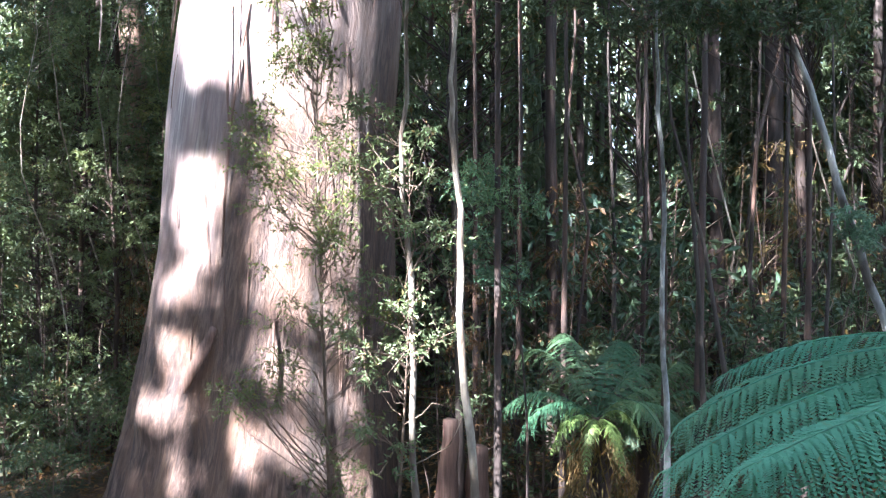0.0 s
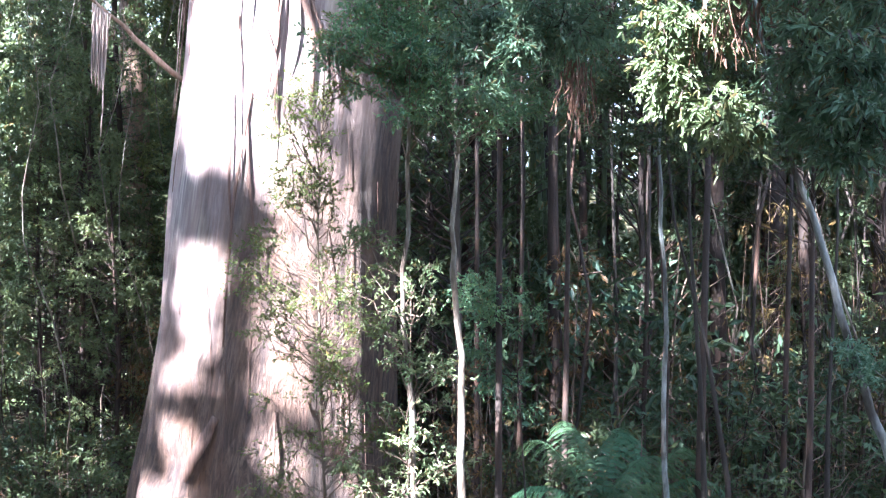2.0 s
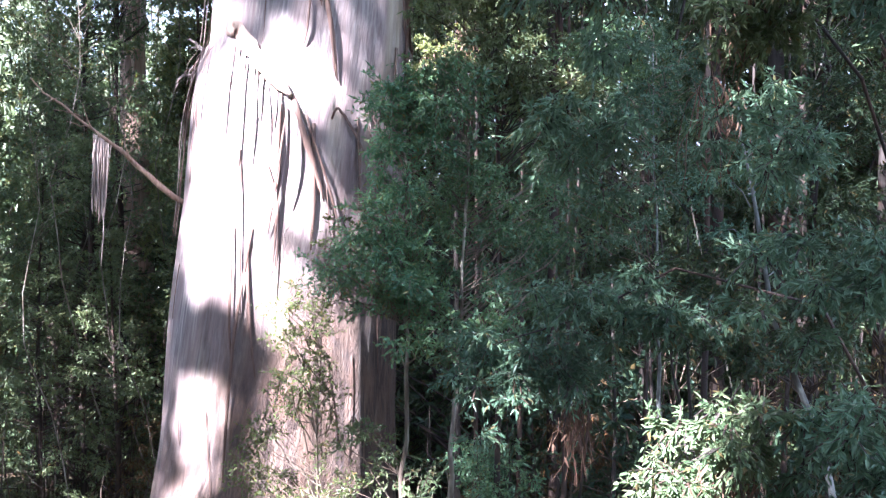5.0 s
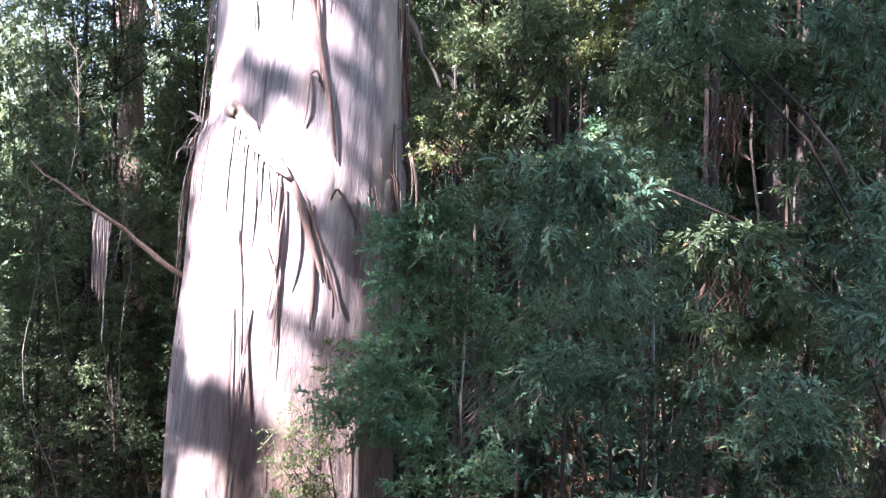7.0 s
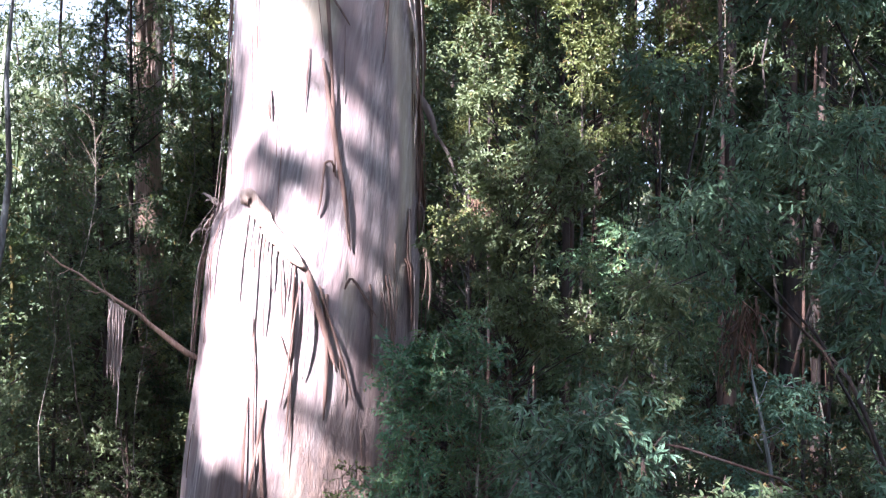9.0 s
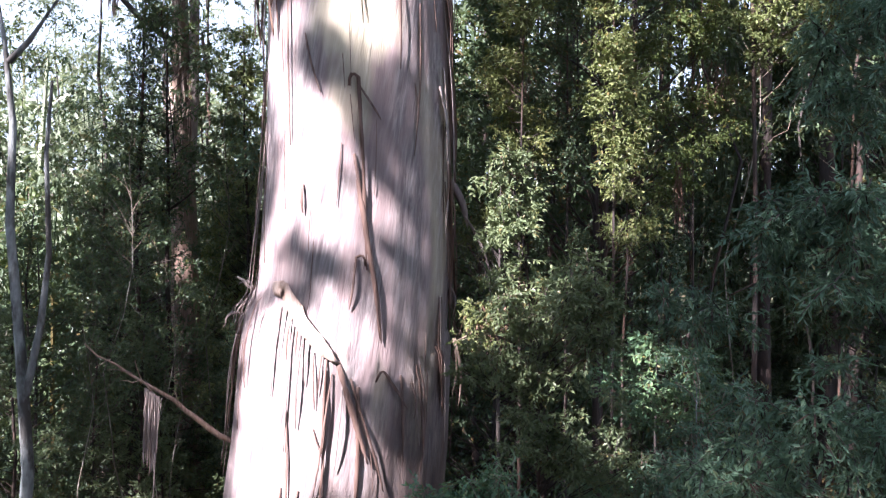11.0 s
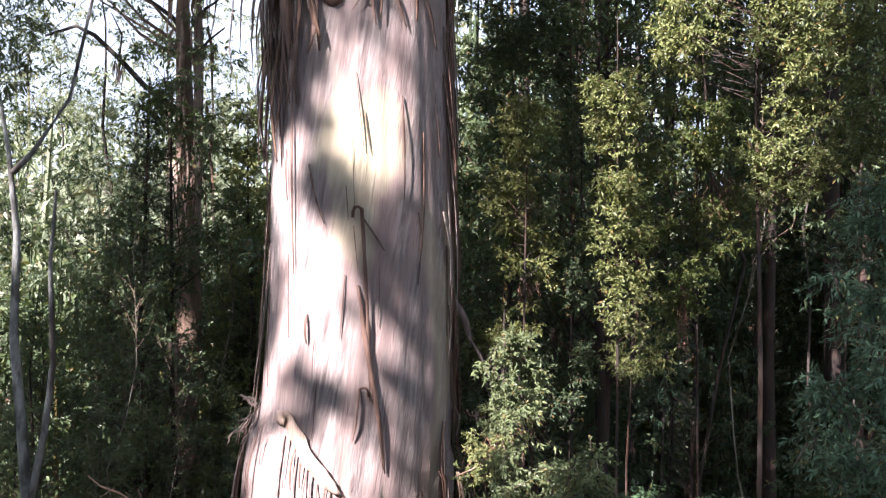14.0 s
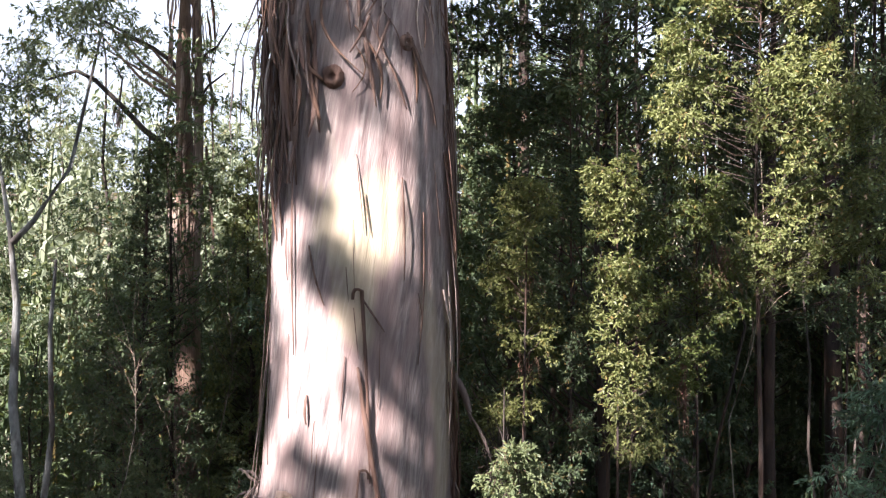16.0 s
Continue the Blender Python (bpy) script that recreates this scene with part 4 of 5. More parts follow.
    # twiggy brown undergrowth in the gap beside the giant
    at = (0.05, 10.2, 0.15)
    c = crown_of(rng, at, ((-0.15, 10.0, 8.15, 0.28, 0.3, 0.35, 12), (0.15, 10.4, 8.5, 0.25, 0.3, 0.35, 10), (0.0, 11.3, 9.4, 0.22, 0.25, 0.5, 13), (-0.2, 11.4, 9.1, 0.2, 0.2, 0.4, 8)), 0.14, 0.24)
    root = leafy_tree("small_tree", "thin tree with yellow-green leaves and dry brown tangle", "tree", at,
               [(0.1, 0, -0.2), (0.05, 0, 4), (0.0, 0.1, 7.5), (0.0, 0.5, 9.6)], c, 0.045, LEAF_SUNLIT, GREY_STEM, 58, 10, 9, 0.06, 0.022, 0.2, False, twig_lines=True)
    dangle(root, rng, (-0.15, 0.0, 8.1), 40, 0.5, 0.3)
    dangle(root, rng, (0.15, 0.2, 8.4), 30, 0.4, 0.25)
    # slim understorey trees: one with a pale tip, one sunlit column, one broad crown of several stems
    # Sunlit trees get the yellow-green leaf colour, shaded ones the dark one.
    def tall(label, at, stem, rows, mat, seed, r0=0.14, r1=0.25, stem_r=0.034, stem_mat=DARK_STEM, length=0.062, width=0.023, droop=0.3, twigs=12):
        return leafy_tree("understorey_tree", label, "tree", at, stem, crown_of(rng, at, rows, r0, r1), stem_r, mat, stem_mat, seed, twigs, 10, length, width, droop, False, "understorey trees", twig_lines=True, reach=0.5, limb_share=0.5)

    root = tall("slim understorey tree, sunlight put into its yellow-green tip", (0.35, 11.0, 0.2), [(0, 0, -0.2), (0, 0, 5), (-0.05, 0, 9), (-0.05, -0.3, 12.3)],
         ((0.29, 10.4, 12.0, 0.27, 0.35, 0.5, 26), (0.1, 10.9, 11.2, 0.40, 0.40, 0.5, 20), (0.35, 11.3, 10.5, 0.42, 0.45, 0.6, 20), (0.2, 11.2, 9.5, 0.4, 0.4, 0.4, 9)), LEAF_SUNLIT, 48)
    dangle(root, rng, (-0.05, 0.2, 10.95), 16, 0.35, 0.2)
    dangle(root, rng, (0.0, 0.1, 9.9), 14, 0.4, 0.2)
    tall("tall narrow understorey tree, shade put into its dark foliage colour", (0.95, 11.9, 0.2), [(0, 0, -0.2), (0.05, 0, 5), (0, 0, 10), (-0.1, -0.1, 15)],
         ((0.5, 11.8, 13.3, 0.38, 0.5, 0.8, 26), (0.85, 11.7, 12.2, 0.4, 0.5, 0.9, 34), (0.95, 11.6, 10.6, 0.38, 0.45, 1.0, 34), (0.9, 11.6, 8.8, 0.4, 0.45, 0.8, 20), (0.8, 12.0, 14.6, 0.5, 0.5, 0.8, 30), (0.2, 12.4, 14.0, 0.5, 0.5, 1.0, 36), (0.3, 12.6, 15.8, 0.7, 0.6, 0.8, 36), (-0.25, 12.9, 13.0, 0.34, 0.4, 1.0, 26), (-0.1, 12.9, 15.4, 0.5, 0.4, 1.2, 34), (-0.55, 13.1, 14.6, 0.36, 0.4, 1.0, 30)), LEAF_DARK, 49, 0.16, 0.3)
    tall("narrow understorey tree, full sun put into its yellow-green colour", (1.35, 10.2, 0.2), [(0, 0, -0.2), (0.05, 0, 5), (0, -0.1, 9), (-0.1, -0.3, 12.9)],
         ((1.22, 9.9, 12.15, 0.28, 0.35, 0.62, 30), (1.29, 9.8, 10.95, 0.33, 0.38, 0.62, 32), (1.4, 9.85, 10.0, 0.34, 0.36, 0.5, 20), (1.65, 10.3, 9.3, 0.4, 0.4, 0.4, 14)), LEAF_SUNLIT, 50)
    tall("broad understorey tree with fine foliage, sunlight in its yellow-green", (2.9, 10.1, 0.2), [(0, 0, -0.2), (0.1, 0, 5), (0.05, 0, 9), (-0.1, -0.1, 12), (-0.1, -0.2, 14.8)],
         ((2.15, 10.25, 13.35, 0.5, 0.55, 0.85, 60), (3.15, 9.5, 13.0, 0.62, 0.55, 0.75, 70), (3.1, 9.7, 11.7, 0.62, 0.5, 0.68, 56), (2.4, 10.1, 14.5, 0.5, 0.5, 0.5, 30), (3.3, 9.6, 14.3, 0.6, 0.5, 0.5, 34), (3.7, 9.1, 12.2, 0.3, 0.4, 1.2, 30)), LEAF_SUNLIT, 51, 0.15, 0.27, 0.045)
    root = tall("understorey tree with dull brownish-green foliage", (2.75, 12.4, 0.2), [(0, 0, -0.2), (0.1, 0, 5), (0.0, 0, 9), (-0.1, 0, 13.6)],
         ((2.64, 11.9, 12.2, 0.5, 0.5, 0.8, 36), (2.9, 12.5, 10.9, 0.6, 0.5, 0.7, 34), (2.2, 11.2, 10.0, 0.45, 0.5, 0.5, 20), (1.9, 11.6, 11.2, 0.35, 0.4, 0.9, 24)), LEAF_GREEN, 52, 0.16, 0.28)
    dangle(root, rng, (0.25, -0.1, 11.3), 30, 0.7, 0.3)
    dangle(root, rng, (-0.5, -1.5, 9.9), 20, 0.9, 0.06)
    tall("tall understorey tree, deep shade put into its dark foliage colour", (4.3, 11.2, 0.2), [(0, 0, -0.2), (0.1, 0, 5), (0.0, 0, 9), (0.0, 0, 14.5)],
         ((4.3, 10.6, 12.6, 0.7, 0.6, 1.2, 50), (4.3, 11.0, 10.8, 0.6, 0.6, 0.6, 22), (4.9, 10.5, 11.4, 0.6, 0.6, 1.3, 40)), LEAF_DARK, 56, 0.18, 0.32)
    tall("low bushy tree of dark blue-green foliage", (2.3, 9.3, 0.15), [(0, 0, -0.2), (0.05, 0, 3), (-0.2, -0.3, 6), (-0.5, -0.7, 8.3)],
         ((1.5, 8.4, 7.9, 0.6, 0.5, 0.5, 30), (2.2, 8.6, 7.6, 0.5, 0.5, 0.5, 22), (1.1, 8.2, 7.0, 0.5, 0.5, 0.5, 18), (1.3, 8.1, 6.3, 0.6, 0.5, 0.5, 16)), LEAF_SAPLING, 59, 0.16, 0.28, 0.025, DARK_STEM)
    tall("bushy tree behind the weeping tree, shade put into its dark foliage", (3.3, 8.0, 0.15), [(0, 0, -0.2), (0.05, 0, 3), (0.0, -0.1, 6), (0.1, -0.2, 9.3)],
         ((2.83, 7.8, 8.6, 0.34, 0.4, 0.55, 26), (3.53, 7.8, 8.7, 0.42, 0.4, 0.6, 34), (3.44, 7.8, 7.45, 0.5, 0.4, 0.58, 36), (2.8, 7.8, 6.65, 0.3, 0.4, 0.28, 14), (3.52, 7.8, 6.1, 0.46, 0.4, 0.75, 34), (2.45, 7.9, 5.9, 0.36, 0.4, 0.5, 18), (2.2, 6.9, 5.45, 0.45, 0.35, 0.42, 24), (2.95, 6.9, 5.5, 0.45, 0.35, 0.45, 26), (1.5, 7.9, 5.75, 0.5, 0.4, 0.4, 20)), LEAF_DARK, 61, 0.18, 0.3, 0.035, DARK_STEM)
    tall("thin young tree with level sprays of blue-green leaves", (0.75, 8.1, 0.1), [(0, 0, -0.2), (0.0, 0, 1.6), (-0.1, 0, 3.1), (-0.2, 0, 4.4)],
         ((0.39, 8.0, 3.95, 0.46, 0.4, 0.3, 22), (0.65, 8.0, 3.1, 0.24, 0.4, 0.3, 6), (0.2, 8.1, 3.4, 0.25, 0.3, 0.3, 8)), LEAF_SAPLING, 62, 0.14, 0.24, 0.014, DARK_STEM, 0.05, 0.018)
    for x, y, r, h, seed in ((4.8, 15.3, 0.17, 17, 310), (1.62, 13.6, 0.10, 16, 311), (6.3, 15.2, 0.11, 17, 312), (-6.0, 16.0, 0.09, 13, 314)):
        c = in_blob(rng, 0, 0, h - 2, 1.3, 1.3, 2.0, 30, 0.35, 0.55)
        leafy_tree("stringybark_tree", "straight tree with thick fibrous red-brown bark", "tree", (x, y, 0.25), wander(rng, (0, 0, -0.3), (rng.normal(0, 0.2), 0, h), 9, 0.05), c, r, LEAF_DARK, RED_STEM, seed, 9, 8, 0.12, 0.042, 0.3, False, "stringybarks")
    # broad dark tree with tiers of flat sprays, behind the fallen bough
    at, n = (-6.6, 16.3, 0.3), 300
    z = 1.5 + 11.6 * rng.uniform(0, 1, n) ** 0.85
    turn = rng.uniform(0, 2 * math.pi, n)
    out = np.clip(2.0 * ((13.6 - z) / 11) ** 0.75, 0.1, 2.0) * rng.uniform(0.15, 1, n) ** 0.55
    c = np.stack([out * np.cos(turn), out * np.sin(turn), z - 0.15 * out, rng.uniform(0.22, 0.42, n)], -1)
    dark = leafy_tree("dark_tree", "broad dark tree with tiers of fine flat foliage", "tree", at, wander(rng, (0, 0, -0.3), (-0.1, 0, 13.2), 9, 0.06), c, 0.10, LEAF_DARK, DARK_STEM, 83, 10, 8, 0.092, 0.033, 0.15, False, reach=0.35, twig_lines=True, flat=0.8, group="dark trees")
    for x, y, k, turn in ((-8.1, 17.6, 0.78, 70), (-5.35, 17.2, 0.70, 160), (-6.9, 14.6, 0.52, 250), (-4.3, 14.4, 0.55, 20)):
        copy_thing(dark, pose(x, y, 0.3, 0, 0, turn) @ Matrix.Diagonal((k, k, k, 1)))
    # pale forked gum at the clearing's other edge
    c = np.vstack([in_blob(rng, -0.4, 0.1, 13.6, 1.2, 1.0, 1.2, 40, 0.3, 0.5), in_blob(rng, 0.9, 0.3, 14.6, 0.9, 0.8, 0.8, 20, 0.3, 0.5)])
    root = leafy_tree("pale_gum", "slender pale forked gum with lichen-mottled bark", "tree", (-6.65, 11.75, 0.2),
                      [(-0.3, 0, -0.3), (-0.1, 0, 3), (0.12, 0, 5.5), (0.0, 0.05, 7.2), (-0.12, 0, 9.0), (-0.06, 0, 10.4), (-0.17, 0, 11.5), (-0.45, 0, 13.2)], c, 0.115, LEAF_FAR, LICHEN_STEM, 53, 9, 9, 0.11, 0.03, 0.5, False, limb_share=0.3, own_limbs=True)
    for line, r in (([(-0.12, 0, 11.25), (0.15, 0.05, 11.55), (0.6, 0.2, 12.3), (1.0, 0.3, 14.2)], 0.05), ([(0.1, 0.0, 6.6), (0.32, 0.0, 7.6), (0.42, 0.05, 8.6), (0.36, 0.1, 10.0), (0.45, 0.1, 11.0)], 0.06)):
        g = Geo()
        q = np.array(line)
        tube(g, q, np.linspace(r, r * 0.35, len(q)), 7)
        part("fork", g, LICHEN_STEM, root)
    # shaggy gum in the distance
    c = np.vstack([in_blob(rng, 0.0, 0, 19.5, 3.0, 2.5, 2.5, 70, 0.5, 0.9), in_blob(rng, -2.5, 0, 16.8, 1.6, 1.2, 0.9, 18, 0.4, 0.7), in_blob(rng, 0.1, 0, 13.2, 0.7, 0.6, 2.6, 34, 0.25, 0.45)])
    root = leafy_tree("shaggy_gum", "tall gum with shaggy hanging brown bark and open crown", "tree", (-7.4, 20.0, 0.5),
                      [(0.2, 0, -0.3), (0.15, 0, 6), (0.05, 0, 11), (-0.05, 0, 15), (0.1, 0, 19)], c, 0.42, LEAF_FAR, DEADWOOD, 54, 9, 8, 0.16, 0.045, 0.6, False, limb_share=0.25, own_limbs=True)
    for name, line, r in (("second_stem", [(0.15, 0, 9.0), (0.34, -0.05, 11.5), (0.36, -0.05, 14), (0.28, 0, 16.5), (0.4, 0, 19)], 0.15), ("limb", [(0.0, 0, 14.6), (-0.3, 0, 15.0), (-0.8, 0.1, 15.35), (-1.28, 0, 15.6), (-2.0, 0.1, 16.0)], 0.07),
                          ("limb", [(0.05, 0, 12.7), (-0.97, 0.1, 13.4), (-1.57, 0, 14.05), (-2.2, 0.1, 14.6), (-2.6, 0, 14.8), (-3.4, 0.1, 14.6)], 0.08), ("limb", [(0.3, 0, 14.9), (0.5, 0, 15.2), (0.75, 0, 15.35), (1.1, 0, 15.9)], 0.045),
                          ("limb", [(0.3, 0, 14.1), (0.55, 0, 14.45), (0.95, 0, 14.75)], 0.04), ("limb", [(-1.57, 0, 14.05), (-1.5, 0, 14.6), (-1.75, 0, 15.1)], 0.03)):
        g = Geo()
        q = np.array(line)
        tube(g, q, np.linspace(r, r * 0.4, len(q)), 7, rng, 0.06)
        part(name, g, PEEL_GREY if name != "limb" else GREY_STEM, root)
    for k in range(12):
        p0 = np.array([-1.57 + rng.normal(0, 0.09), rng.normal(0, 0.05), 14.0 + rng.normal(0, 0.06)])
        t = np.linspace(0, 1, 7)[:, None]
        ribbon(p0 + np.array([rng.normal(0, 0.08), 0, -rng.uniform(0.3, 0.7)]) * t + rng.normal(0, 0.01, (7, 3)), rng.uniform(0.03, 0.06), PEEL_PALE, root, rng)
    for k in range(110):
        q, z0 = rng.uniform(0, 2 * math.pi), rng.uniform(9.5, 18.5)
        p0 = np.array([0.27 * math.cos(q) + (0.3 if k % 3 == 0 else 0.0), 0.25 * math.sin(q), z0])
        t = np.linspace(0, 1, 8)[:, None]
        ribbon(p0 + np.array([0.12 * math.cos(q), 0.12 * math.sin(q), 0]) * np.sin(t * 2) + np.array([0, 0, -rng.uniform(0.7, 1.8)]) * t + rng.normal(0, 0.012, (8, 3)), rng.uniform(0.04, 0.11), PEEL_PALE if k % 3 else PEEL, root, rng)


near_trees()


# ---- the forest round about: a few kinds, repeated ----
def forest():
    rng = np.random.default_rng(77)
    kinds = []
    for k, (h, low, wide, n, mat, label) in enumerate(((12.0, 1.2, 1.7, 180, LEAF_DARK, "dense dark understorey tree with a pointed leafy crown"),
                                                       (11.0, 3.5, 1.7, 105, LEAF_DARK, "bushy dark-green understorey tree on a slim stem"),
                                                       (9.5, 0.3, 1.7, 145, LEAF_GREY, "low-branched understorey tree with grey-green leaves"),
                                                       (13.5, 5.6, 1.5, 105, LEAF_DARK, "tall understorey tree with layered foliage darkened for shade"),
                                                       (12.6, 1.0, 1.3, 190, LEAF_SUNLIT, "tall bushy tree with sunlight put into its yellow-green foliage"))):
        z = rng.uniform(low, h, n)
        f = (z - low) / (h - low)
        reach = wide * np.clip(1.15 * (1 - f) ** 0.7, 0.12, 1) * np.clip(f * 6 + 0.4, 0, 1)
        q = rng.uniform(0, 2 * math.pi, n)
        rr = reach * rng.uniform(0.25, 1, n) ** 0.6
        c = np.stack([rr * np.cos(q), rr * np.sin(q), z, rng.uniform(0.26, 0.46, n)], -1)
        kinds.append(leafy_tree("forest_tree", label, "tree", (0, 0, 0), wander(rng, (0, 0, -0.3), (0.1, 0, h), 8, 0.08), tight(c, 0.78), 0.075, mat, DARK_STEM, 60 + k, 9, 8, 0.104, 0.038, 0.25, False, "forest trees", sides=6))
    poles = []
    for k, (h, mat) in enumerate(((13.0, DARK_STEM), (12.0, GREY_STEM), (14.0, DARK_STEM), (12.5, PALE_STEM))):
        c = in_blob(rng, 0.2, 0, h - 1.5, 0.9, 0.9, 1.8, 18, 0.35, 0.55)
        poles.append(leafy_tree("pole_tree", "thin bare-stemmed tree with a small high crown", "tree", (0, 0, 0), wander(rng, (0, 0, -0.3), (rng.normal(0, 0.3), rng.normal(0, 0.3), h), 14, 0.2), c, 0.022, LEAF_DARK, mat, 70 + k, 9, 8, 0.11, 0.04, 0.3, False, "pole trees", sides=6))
    spots = []

    def free(x, y, gap):
        if math.hypot(x + 2.2, y - 11.2) < 2.6 or any(math.hypot(x - a, y - b) < gap for a, b in spots):
            return False
        spots.append((x, y))
        return True

    used = set()

    def plant(kind, x, y, s):
        m = pose(x, y, float(ground_height(x, y)), 0, 0, rng.uniform(0, 360)) @ Matrix.Diagonal((s, s, s * rng.uniform(0.92, 1.08), 1))
        if kind.name in used:
            copy_thing(kind, m)
        else:
            used.add(kind.name)
            kind.matrix_basis = m

    # left of the giant: dense from the ground up
    for x, y, k, s in ((-5.6, 18.2, 0, 0.98), (-4.85, 16.3, 4, 0.98), (-4.4, 16.6, 2, 1.0), (-8.2, 15.0, 1, 0.85), (-3.9, 14.2, 2, 0.95), (-7.6, 13.2, 2, 0.85), (-5.3, 13.6, 2, 0.72), (-9.6, 17.8, 1, 0.95), (-3.2, 17.6, 1, 1.0), (6.0, 20.2, 1, 1.15), (7.3, 24.0, 3, 1.2)):
        spots.append((x, y))
        plant(kinds[k], x, y, s)
    for x, y, k, s in ((-6.1, 14.6, 2, 0.9), (-4.9, 17.0, 2, 1.15), (-7.4, 17.4, 2, 1.05), (-9.0, 13.6, 2, 0.9), (-3.5, 15.6, 1, 0.95), (-8.6, 19.2, 0, 0.95), (-2.4, 19.5, 0, 1.15), (-1.0, 16.2, 0, 1.1), (0.1, 14.6, 0, 1.2), (-0.4, 18.5, 0, 1.3), (0.9, 16.8, 0, 1.3)):
        spots.append((x, y))
        plant(kinds[k], x, y, s)
    n = 0
    while n < 5:
        x, y = rng.uniform(-15, -2.0), rng.uniform(15, 30)
        if x > -0.62 * y - 1.5 and free(x, y, 1.25):
            plant(kinds[rng.integers(1, 4)], x, y, rng.uniform(0.8, 1.05))
            n += 1
    n = 0
    while n < 14:
        x, y = rng.uniform(0.2, 13), rng.uniform(13.5, 22)
        if x < 0.62 * y + 1.5 and free(x, y, 1.2):
            plant(kinds[[3, 3, 1, 3][rng.integers(0, 4)]], x, y, rng.uniform(1.1, 1.4))
            n += 1
    n = 0
    while n < 15:
        x, y = rng.uniform(1.0, 13), rng.uniform(11.5, 22)
        if x < 0.58 * y + 0.5 and free(x, y, 0.4):
            plant(poles[rng.integers(0, 3)], x, y, rng.uniform(1.1, 1.4))
            n += 1
    n = 0
    while n < 22:
        x, y = rng.uniform(-13, -3.6), rng.uniform(12.5, 24)
        if x > -0.58 * y - 0.5 and free(x, y, 0.4):
            plant(poles[rng.integers(0, 4)], x, y, rng.uniform(0.75, 1.0))
            n += 1
    for x, y, k in ((-5.15, 13.6, 0.8), (-6.9, 15.0, 0.9), (-4.6, 13.2, 0.7), (-7.7, 16.2, 0.9), (-5.9, 12.9, 0.75), (5.6, 13.2, 1.1), (4.2, 14.2, 1.1)):
        plant(poles[3], x, y, k)
    c = in_blob(rng, 0, 0, 0.9, 0.8, 0.8, 0.75, 26, 0.28, 0.45)
    shrub = leafy_tree("shrub", "low dark-leaved shrub on the forest floor", "shrub", (0, 0, 0), [(0, 0, -0.2), (0.05, 0, 0.6), (0, 0.05, 1.6)], c, 0.02, LEAF_DARK, TWIG, 80, 7, 7, 0.085, 0.032, 0.1, False, "shrubs", sides=5)
    n = 0
    while n < 34:
        x, y = rng.uniform(-8, 10), rng.uniform(11, 19)
        if abs(x) < 0.58 * y and free(x, y, 0.35):
            plant(shrub, x, y, rng.uniform(0.7, 1.3))
            n += 1
    for x, y, k in ((2.3, 10.6, 1.7), (1.2, 11.2, 1.4), (3.6, 12.2, 2.0), (5.0, 12.0, 1.9), (2.5, 13.4, 2.5), (6.3, 13.0, 2.2), (3.9, 14.8, 2.8), (1.4, 14.6, 2.8), (6.0, 16.6, 3.2), (7.9, 15.0, 2.6), (4.1, 10.2, 1.0), (3.3, 9.6, 0.8)):
        plant(shrub, x, y, k)
    c = in_blob(rng, 0, 0, 2.2, 0.5, 0.5, 1.8, 22, 0.25, 0.42)
    dry = leafy_tree("dead_shrub", "dead shrub with dry rust-brown foliage", "shrub", (0, 0, 0), [(0, 0, -0.2), (0.08, 0, 1.6), (0, 0.05, 4.0)], c, 0.022, DEAD_LEAF, TWIG, 81, 8, 8, 0.09, 0.022, 0.7, False, "dead shrubs", sides=5)
    for x, y, k in ((1.85, 12.6, 1.15), (5.4, 14.6, 1.2), (7.6, 14.6, 1.1), (0.35, 10.6, 0.75), (-4.6, 13.2, 0.8)):
        plant(dry, x, y, k)
    # thickets of thin dry stems, and shrubs by the giant's foot
    brush = thing("thicket", (0, 0, 0), "thicket of thin dry brown stems and twigs", "thicket", "thickets")
    twigs = Geo()
    for k in range(20):
        foot = np.array([rng.normal(0, 0.5), rng.normal(0, 0.4), -0.1])
        tip = foot + [rng.normal(0, 0.35), rng.normal(0, 0.3), rng.uniform(1.6, 5.2)]
        line = wander(rng, foot, tip, 7, 0.04)
        tube(twigs, line, np.linspace(rng.uniform(0.006, 0.016), 0.003, 7), 4)
        for j in range(3):
            p = line[rng.integers(2, 6)]
            tube(twigs, wander(rng, p, p + rng.normal(0, 0.25, 3) + [0, 0, 0.15], 4, 0.03), np.linspace(0.005, 0.002, 4), 3)
    part("stem", twigs, DARK_STEM, brush)
    dead = Geo()
    leaf_quads(dead, rng, np.stack([rng.normal(0, 0.5, 120), rng.normal(0, 0.4, 120), rng.uniform(0.8, 4.6, 120)], -1), unit(rng.normal(0, 0.6, (120, 3)) + [0, 0, -0.8]), 0.09, 0.022)
    part("dead_leaves", dead, DEAD_LEAF, brush, "dry hanging brown leaves", smooth=False)
    for x, y, k in ((4.8, 13.1, 1.1), (6.6, 13.6, 1.1), (7.6, 15.8, 1.3), (5.6, 15.4, 1.3), (0.6, 11.0, 0.8), (-5.2, 14.4, 1.0), (-6.4, 13.6, 0.9), (-7.2, 15.4, 1.1)):
        plant(brush, x, y, k)
    for x, y, k in ((-4.9, 11.7, 0.9), (-5.6, 12.3, 1.0), (-4.5, 12.7, 1.1), (-6.2, 12.0, 0.9), (-5.1, 11.0, 0.7), (-6.9, 13.0, 1.0)):
        plant(shrub, x, y, k)
    # open tall gums further back, before the sky
    hill = None
